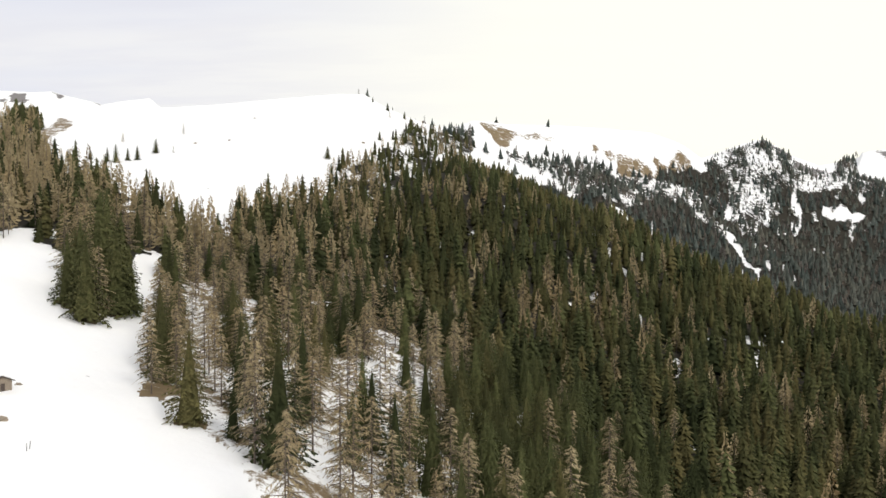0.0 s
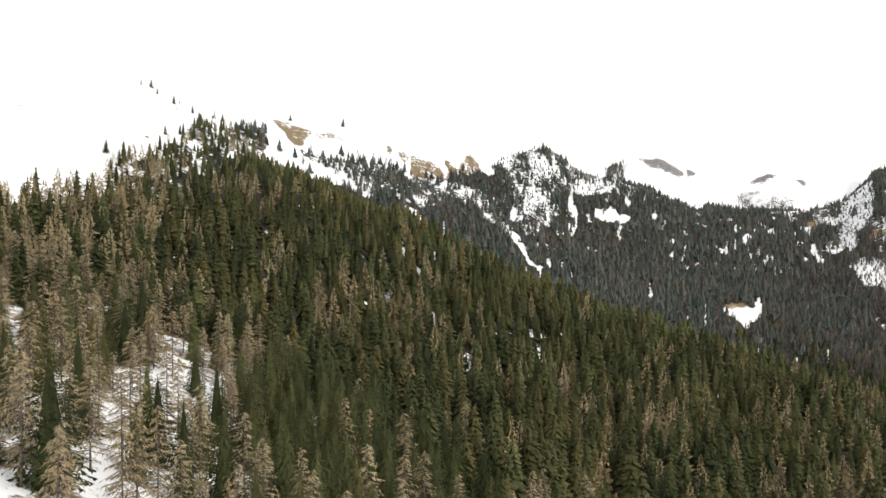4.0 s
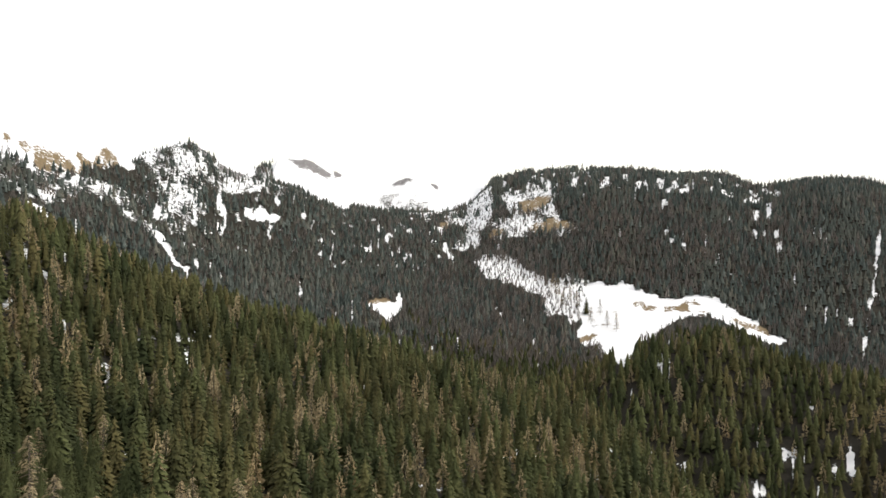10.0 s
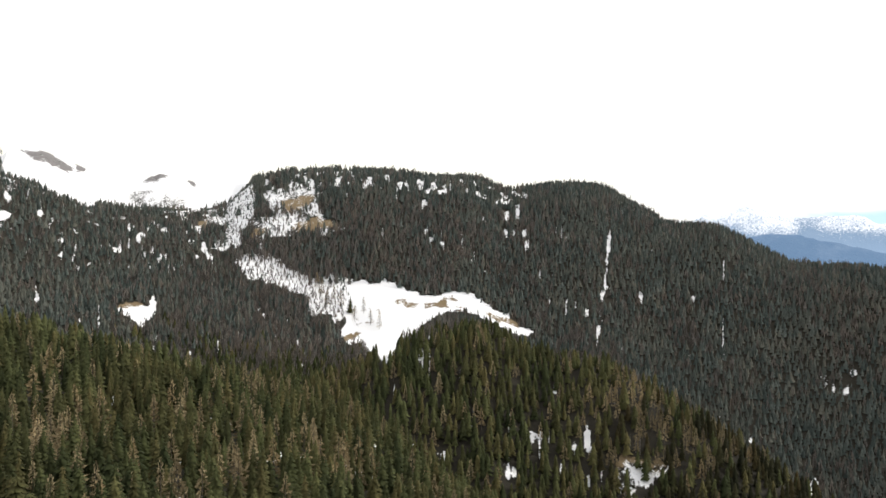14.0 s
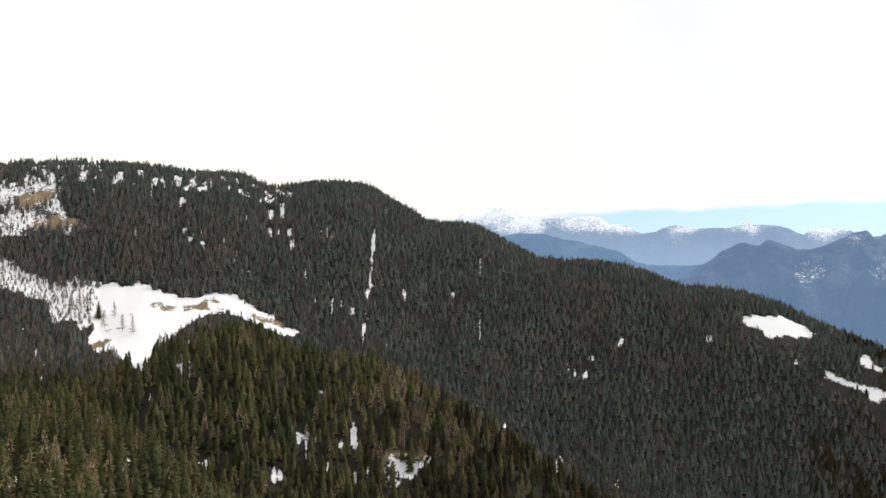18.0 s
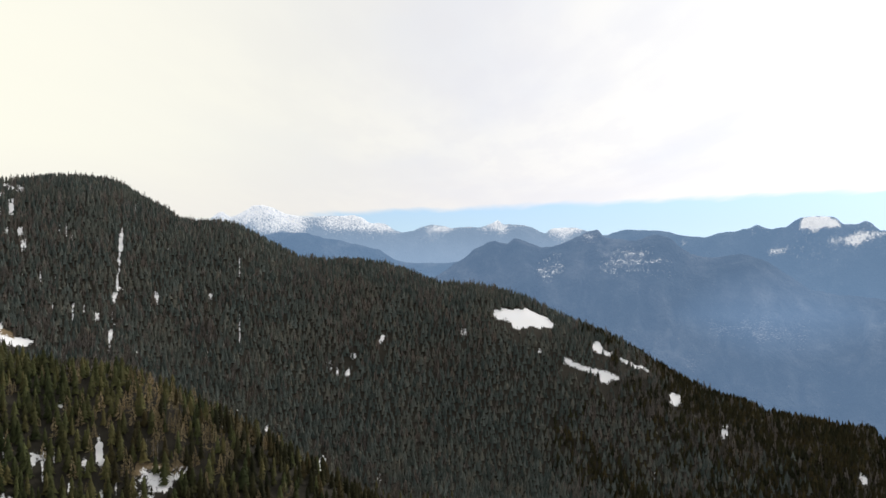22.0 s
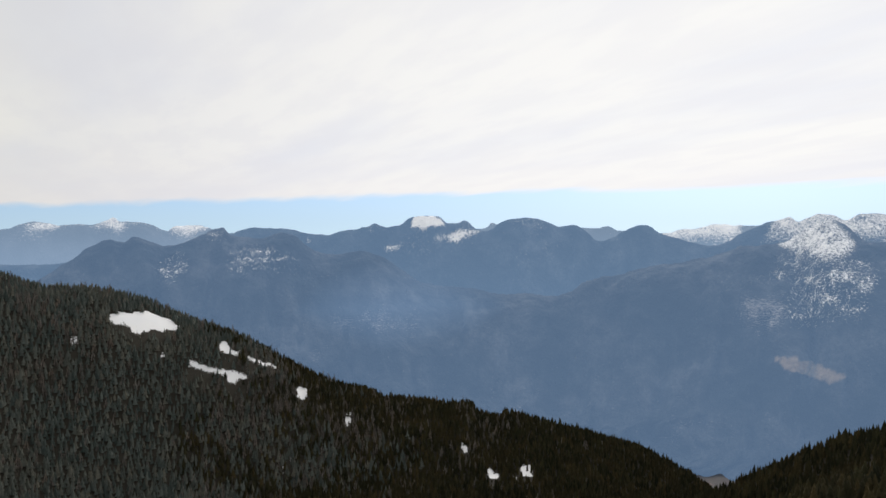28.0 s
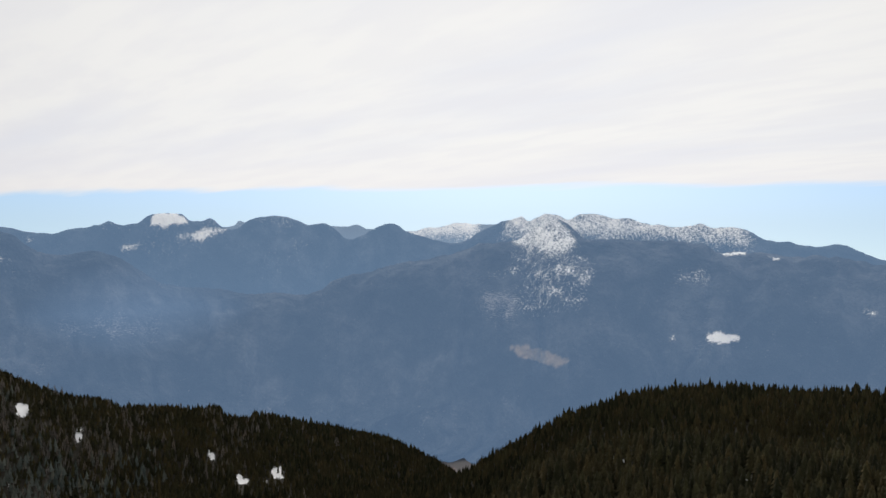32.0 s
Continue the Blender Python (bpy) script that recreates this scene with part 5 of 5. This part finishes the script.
def woods(name, label, x, y, z, h, templates, mat, seed, soft=False):
    """One mesh of many trees, for woods past counting."""
    g = rng(seed)
    pick = g.integers(0, len(templates), len(x))
    vs, fs, ns, tint, base = [], [], [], [], 0
    for k, (tv, tf) in enumerate(templates):
        tv, tf, tn = leaning(tv, tf)
        q = pick == k
        m = int(q.sum())
        if not m:
            continue
        a = g.random(m) * 6.283
        c, s = np.cos(a)[:, None], np.sin(a)[:, None]
        fat = (0.85 + 0.35 * g.random(m))[:, None]
        hh = h[q][:, None]
        v = np.empty((m, len(tv), 3))
        v[:, :, 0] = (tv[:, 0] * c - tv[:, 1] * s) * hh * fat + x[q][:, None]
        v[:, :, 1] = (tv[:, 0] * s + tv[:, 1] * c) * hh * fat + y[q][:, None]
        v[:, :, 2] = tv[:, 2] * hh + z[q][:, None] - 0.3
        f = tf[None] + (np.arange(m) * len(tv))[:, None, None] + base
        base += m * len(tv)
        vs.append(v.reshape(-1, 3))
        ns.append(np.stack([tn[:, 0] * c - tn[:, 1] * s, tn[:, 0] * s + tn[:, 1] * c, tn[:, 2] + 0 * c], -1).reshape(-1, 3))
        fs.append(f.reshape(-1, tf.shape[1]))
        tint.append(np.repeat(g.random(m) ** 1.4, len(tv)))
    ob = new(name, mesh_of(name, np.concatenate(vs), np.concatenate(fs), mat, soft, np.concatenate(ns) if soft else None, tint=np.concatenate(tint)))
    return tagged(ob, label, "forest", kind="stuff")


def thing_tree(kind, seed):
    """One spruce, larch or dead stem 1 m high with its parts, to be copied and scaled."""
    g = rng(seed)
    root = new("dead_tree" if kind == "snag" else kind + "_tree")
    tint = g.random()

    def piece(name, shape_of, mat, smooth=False):
        v, f = shape_of
        nrm = None
        if name == "crown":
            v, f, nrm = leaning(v, f)
        new(name, mesh_of(name, v, f, mat, smooth or nrm is not None, nrm, tint=np.full(len(v), tint))).parent = root

    if kind == "spruce":
        label = "dark green spruce with drooping boughs on the snowy slope"
        piece("trunk", stem(0.011, 0.97), BARK, True)
        piece("crown", bough_crown(seed, 32, 12, 0.20 + 0.06 * g.random(), 0.03), NEEDLES)
    elif kind == "larch":
        width = 0.19 + 0.05 * g.random()
        label = "bare brown larch with thin hanging twigs on the snowy slope"
        piece("trunk", stem(0.010, 0.98), BARK, True)
        piece("branchwork", larch_crown(seed, 105, width, 11, "limbs"), BARK)
        piece("crown", larch_crown(seed, 105, width, 11, "twigs"), TWIGS)
    else:
        label = "dead pale grey tree trunk without a crown"
        piece("trunk", stem(0.013, 0.98), DEAD_WOOD, True)
        for k in range(6):
            turn, at, reach = g.random() * 6.28, 0.35 + 0.1 * k, 0.05 + 0.05 * g.random()
            v, f = stem(0.004, reach, 4)
            v = v @ np.array(Matrix.Rotation(1.9, 3, "Y") @ Matrix.Rotation(0.1 * k, 3, "X")) @ np.array(Matrix.Rotation(turn, 3, "Z"))
            piece("limb", (v + np.array([0, 0, at]), f), DEAD_WOOD)
    return tagged(root, label, "tree", "dead trunks in the forest" if kind == "snag" else "conifers on the near slope")


MODELS = {"spruce": [thing_tree("spruce", 100 + k) for k in range(7)], "larch": [thing_tree("larch", 200 + k) for k in range(7)], "snag": [thing_tree("snag", 250)]}
USED = set()


def plant(kind, x, y, z, h, g, fat=1.0):
    k = int(g.integers(0, len(MODELS[kind])))
    m = Matrix.Translation((x, y, z - 0.2)) @ Matrix.Rotation(g.random() * 6.28, 4, "Z") @ Matrix.Diagonal((h * fat * (0.9 + 0.3 * g.random()), h * fat * (0.9 + 0.3 * g.random()), h, 1))
    if (kind, k) not in USED:
        USED.add((kind, k))
        MODELS[kind][k].matrix_basis = m
    else:
        copy_plain(MODELS[kind][k], m)


def copy_plain(ob, m):
    o = copy_thing(ob, Matrix.Identity(4))
    o.matrix_basis = m
    return o


def grow():
    g = rng(5)
    for kind, b, d, h in SOLO:
        x, y = d * math.sin(radians(b)), d * math.cos(radians(b))
        plant(kind, x, y, float(on_ground(b, d)), max(h, 3.0), g, 0.95 if d > 450 and kind != "snag" else 1.0)
    # the near slope
    x, y, d, b = scatter(8.9, -38, 168, 95, 960, 7)
    own = (b < 72) | (d > 480)
    x, y, d, b = x[own], y[own], d[own], b[own]
    z = on_ground(b, d)
    larch = g.random(len(x)) < on_ground(b, d, LARCH)
    h = np.where(larch, 18 + 8 * g.random(len(x)), 17 + 11 * g.random(len(x)) ** 1.2)
    h *= np.where(g.random(len(x)) < 0.12, 0.55, 1.0)
    h *= np.where(np.abs(b) < 11, np.clip(1.0 - 0.5 * (d - 520) / 250, 0.5, 1.0), 1.0)
    h *= np.where(b > 100, 0.72 + 0.6 * fbm(x / 40, y / 40, 49, 3), 1.0) * np.where(b > 132, 1.18, 1.0)
    h *= np.where((b > 12) & (d > 420) & (on_ground(b, d + 22, SNOW) > 0.5), 0.5, 1.0)
    see = in_sight(b, d, h) | (g.random(len(x)) < 0.04)
    x, y, d, b, z, larch, h = (c[see] for c in (x, y, d, b, z, larch, h))
    single = np.zeros(len(x), bool)
    for kind, limit in ((0, 190), (1, 230)):
        idx = np.nonzero(larch == kind)[0]
        idx = idx[np.argsort((d + 7 * np.maximum(b - 6, 0))[idx])][:limit]
        single[idx] = True
    for i in np.nonzero(single)[0]:
        plant("larch" if larch[i] else "spruce", x[i], y[i], z[i], h[i], g)
    side = b + 14 * (g.random(len(x)) - 0.5) + 16 * (fbm(x / 50, y / 50, 48, 3) - 0.5)
    q = ~single & ~larch & (d < 460)
    woods("spruce_forest", "dense dark green spruce forest on the near slope", x[q], y[q], z[q], h[q], [spruce_crown(300 + k, 16, 9, 0.205 + 0.009 * k) for k in range(9)], NEEDLES, 11, True)
    q = ~single & ~larch & (d >= 460) & (d < 640) & (side < 76)
    woods("middle_spruce_forest", "dense olive-green spruce forest across the slope", x[q], y[q], z[q], h[q], [spruce_crown(320 + k, 9, 7, 0.205 + 0.009 * k) for k in range(9)], NEEDLES, 21, True)
    q = ~single & ~larch & (d >= 460) & ((d >= 640) | (side >= 76))
    knoll = (b > 45) & (d > 705 + 60 * (g.random(len(x)) - 0.5))
    rim = b + 20 * (g.random(len(x)) - 0.5)
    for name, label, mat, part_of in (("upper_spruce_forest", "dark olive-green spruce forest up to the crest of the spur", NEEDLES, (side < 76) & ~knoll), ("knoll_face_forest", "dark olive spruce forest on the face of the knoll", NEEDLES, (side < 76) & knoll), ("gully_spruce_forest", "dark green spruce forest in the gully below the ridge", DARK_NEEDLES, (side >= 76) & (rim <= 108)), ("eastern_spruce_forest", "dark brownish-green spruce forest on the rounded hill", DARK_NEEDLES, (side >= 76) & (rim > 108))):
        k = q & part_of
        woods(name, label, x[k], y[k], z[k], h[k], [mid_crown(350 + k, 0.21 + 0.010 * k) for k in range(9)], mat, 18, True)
    q = ~single & larch & (b < 80)
    woods("larch_forest", "bare brown larches standing among the spruces", x[q], y[q], z[q], h[q], [bare_crown(400 + k, 110, 0.21, 0.045) for k in range(8)], TWIGS, 12)
    woods("larch_stems", "grey-brown trunks of the larch wood", x[q], y[q], z[q], h[q], [stem(0.011, 0.95, 3)], BARK, 13)
    # the slopes beyond
    x, y, d, b = scatter(7.4, -38, 168, 900, 2080, 17)
    z = on_ground(b, d)
    own = d >= 960
    larch = g.random(len(x)) < 0.9 * on_ground(b, d, LARCH)
    h = (9 + 9 * g.random(len(x))) * np.where(b < 42, 0.95, 1.05)
    h *= np.where(larch & (b > 34), 1.3, 1.0) * np.where((b > 12) & (on_ground(b, d + 22, SNOW) > 0.5), 0.5, 1.0)
    see = (in_sight(b, d, h) | (g.random(len(x)) < 0.05)) & own
    x, y, d, b, z, larch, h = (c[see] for c in (x, y, d, b, z, larch, h))
    q = ~larch & (g.random(len(x)) < np.clip((1190 - d) / 140 + (fbm(x / 60, y / 60, 46, 3) - 0.5), 0, 1)) & (b > 34) & (b < 100)
    woods("knoll_spruce_forest", "olive-green spruce forest on the knoll over the gully", x[q], y[q], z[q], h[q], [far_crown(550 + k) for k in range(9)], NEEDLES, 16)
    mark = b + 12 * (g.random(len(x)) - 0.5) + 24 * (fbm(x / 80, y / 80, 45, 3) - 0.5)
    east = mark > 106
    k = ~larch & ~q & (mark > 78) & ~east
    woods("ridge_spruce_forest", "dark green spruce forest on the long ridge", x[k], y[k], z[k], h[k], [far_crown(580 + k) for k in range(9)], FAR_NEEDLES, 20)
    larch = larch & (mark < 120)
    k = ~larch & ~q & east
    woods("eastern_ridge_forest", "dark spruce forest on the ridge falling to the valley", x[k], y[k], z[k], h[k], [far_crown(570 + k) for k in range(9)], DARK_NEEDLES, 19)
    west = mark + 14 * (fbm(x / 90, y / 90, 47, 3) - 0.5) < 38
    k = ~larch & ~q & west
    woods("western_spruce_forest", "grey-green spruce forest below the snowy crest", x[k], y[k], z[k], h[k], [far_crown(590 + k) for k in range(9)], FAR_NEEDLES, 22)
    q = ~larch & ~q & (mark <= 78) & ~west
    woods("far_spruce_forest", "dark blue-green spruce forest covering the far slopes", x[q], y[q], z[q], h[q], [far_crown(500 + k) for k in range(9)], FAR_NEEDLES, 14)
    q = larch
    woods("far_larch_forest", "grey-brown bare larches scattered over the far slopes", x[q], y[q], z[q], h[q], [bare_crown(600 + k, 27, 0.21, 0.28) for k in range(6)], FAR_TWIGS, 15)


grow()

# ---- small things ----
def shape(bm, name, mat, parent=None):
    me = bpy.data.meshes.new(name)
    bm.to_mesh(me)
    bm.free()
    me.materials.append(mat)
    ob = new(name, me)
    ob.parent = parent
    return ob


def plain_material(name, a, b, scale, rough=0.9, relief=0.05):
    m, n = material(name)
    at = n.add("ShaderNodeTexCoord").outputs["Object"]
    finish(n, n.mix(n.noise(at, scale, 4), a, b), rough, n.noise(at, scale * 3, 3), 0.2, relief)
    return m


STONE = plain_material("hut_stone", (0.16, 0.13, 0.10), (0.36, 0.30, 0.23), 3.0)
PLANK = plain_material("weathered_roof_boards", (0.05, 0.04, 0.035), (0.12, 0.095, 0.08), 2.0)
SNOW_CAP = plain_material("settled_snow", (0.80, 0.81, 0.84), (0.87, 0.86, 0.84), 0.8, 0.7, 0.2)
PALE = plain_material("pale_house_walls", (0.45, 0.43, 0.42), (0.62, 0.6, 0.57), 0.05)
TILE = plain_material("house_roofs", (0.20, 0.15, 0.14), (0.34, 0.28, 0.26), 0.05)


def prism(bm, w, l, h, ridge_h, over=0.0, lift=0.0, thick=0.0):
    """A gabled block, or, with a thickness, the roof over one."""
    if not thick:
        pts = [(-w, 0), (w, 0), (w, h), (0, h + ridge_h), (-w, h)]
    else:
        k = ridge_h / w
        ww = w + over
        pts = [(-ww, h - k * over + lift), (0, h + ridge_h + lift), (ww, h - k * over + lift), (ww, h - k * over + lift + thick), (0, h + ridge_h + lift + thick), (-ww, h - k * over + lift + thick)]
    ll = l + over
    a = [bm.verts.new((x, -ll, z)) for x, z in pts]
    b = [bm.verts.new((x, ll, z)) for x, z in pts]
    n = len(pts)
    for i in range(n):
        bm.faces.new((a[i], a[(i + 1) % n], b[(i + 1) % n], b[i]))
    if thick:
        for s in (a, b):
            bm.faces.new((s[0], s[1], s[4], s[5]))
            bm.faces.new((s[1], s[2], s[3], s[4]))
    else:
        bm.faces.new(a)
        bm.faces.new(b[::-1])
    bmesh.ops.recalc_face_normals(bm, faces=bm.faces)


def ground_at(x, y):
    return float(on_ground(math.degrees(math.atan2(x, y)), math.hypot(x, y)))


def alpine_hut(b, d, turn):
    x, y = d * math.sin(radians(b)), d * math.cos(radians(b))
    hut = new("alpine_hut")
    hut.matrix_basis = pose(x, y, ground_at(x, y) - 0.8, 0, 0, turn)
    bm = bmesh.new()
    prism(bm, 2.4, 3.4, 2.4, 1.1)
    shape(bm, "wall", STONE, hut)
    bm = bmesh.new()
    prism(bm, 2.4, 3.4, 2.4, 1.1, 0.5, 0.01, 0.16)
    shape(bm, "roof", PLANK, hut)
    bm = bmesh.new()
    prism(bm, 2.0, 3.1, 2.6, 0.9, 0.3, 0.16, 0.38)
    bmesh.ops.bevel(bm, geom=list(bm.edges), offset=0.12, segments=2, affect="EDGES")
    shape(bm, "snow_cap", SNOW_CAP, hut)
    bm = bmesh.new()
    bmesh.ops.create_cube(bm, size=1.0, matrix=Matrix.LocRotScale((0.2, -3.43, 1.0), None, (0.95, 0.1, 1.9)))
    shape(bm, "door", PLANK, hut)
    tagged(hut, "low stone alpine hut with a dark board roof half under snow", "hut")


def boulder(b, d, size, seed):
    x, y = d * math.sin(radians(b)), d * math.cos(radians(b))
    bm = bmesh.new()
    bmesh.ops.create_icosphere(bm, subdivisions=3, radius=size)
    for v in bm.verts:
        v.co *= 1 + 0.55 * noise.noise(v.co / size * 1.3 + Vector((seed, 0, 0)))
        v.co.z *= 0.6
    ob = shape(bm, "boulder", STONE)
    ob.matrix_basis = pose(x, y, ground_at(x, y), 0, 0, seed * 40)
    tagged(ob, "rough grey-brown boulder sticking out of the snow", "rock", "boulders in the snow")


def marker_pole(b, d, lean):
    x, y = d * math.sin(radians(b)), d * math.cos(radians(b))
    bm = bmesh.new()
    bmesh.ops.create_cone(bm, cap_ends=True, segments=8, radius1=0.06, radius2=0.045, depth=1.6, matrix=Matrix.Translation((0, 0, 0.7)))
    ob = shape(bm, "marker_pole", PLANK)
    ob.matrix_basis = pose(x, y, ground_at(x, y), lean, 4, 0)
    tagged(ob, "thin dark wooden marker pole stuck in the snow", "pole", "piste marker poles")


alpine_hut(-29.81, 200, 62)
alpine_hut(57.92, 1307, 20)
alpine_hut(101.75, 1570, 100)
boulder(-29.32, 180, 1.2, 3)
boulder(-28.35, 203, 0.7, 5)
boulder(-17.38, 738, 1.6, 7)
boulder(-15.11, 741, 1.2, 8)
boulder(-13.38, 868, 1.2, 9)
boulder(-5.78, 746, 1.8, 11)
marker_pole(-27.91, 162, 8)
marker_pole(-27.74, 163, -6)


def valley_village():
    g = rng(77)
    wv, wf, rv, rf = [], [], [], []
    for k in range(150):
        b, d = 131.5 + 5.5 * g.random(), 2130 + 300 * g.random()
        x, y = d * math.sin(radians(b)), d * math.cos(radians(b))
        z, a = ground_at(x, y) - 1, g.random() * 3.14
        w, l, h = 4 + 4 * g.random(), 5 + 8 * g.random(), 5 + 5 * g.random()
        c, s = math.cos(a), math.sin(a)
        i = len(wv)
        for zz in (0, h):
            wv += [(x + c * p * w - s * q * l, y + s * p * w + c * q * l, z + zz) for p, q in ((-1, -1), (1, -1), (1, 1), (-1, 1))]
        wf += [(i + k, i + (k + 1) % 4, i + 4 + (k + 1) % 4, i + 4 + k) for k in range(4)]
        i = len(rv)
        rv += [(x + c * p * w * 1.15 - s * q * l * 1.1, y + s * p * w * 1.15 + c * q * l * 1.1, z + h + e) for p, q, e in ((-1, -1, 0), (-1, 1, 0), (0, 1, 3), (0, -1, 3), (1, -1, 0), (1, 1, 0))]
        rf += [(i, i + 1, i + 2, i + 3), (i + 3, i + 2, i + 5, i + 4)]
    town = tagged(new("valley_village"), "cluster of small pale houses on the valley floor", "village", kind="stuff")
    for name, v, f, mat in (("house_walls", wv, wf, PALE), ("house_roofs", rv, rf, TILE)):
        new(name, mesh_of(name, v, f, mat)).parent = town


valley_village()
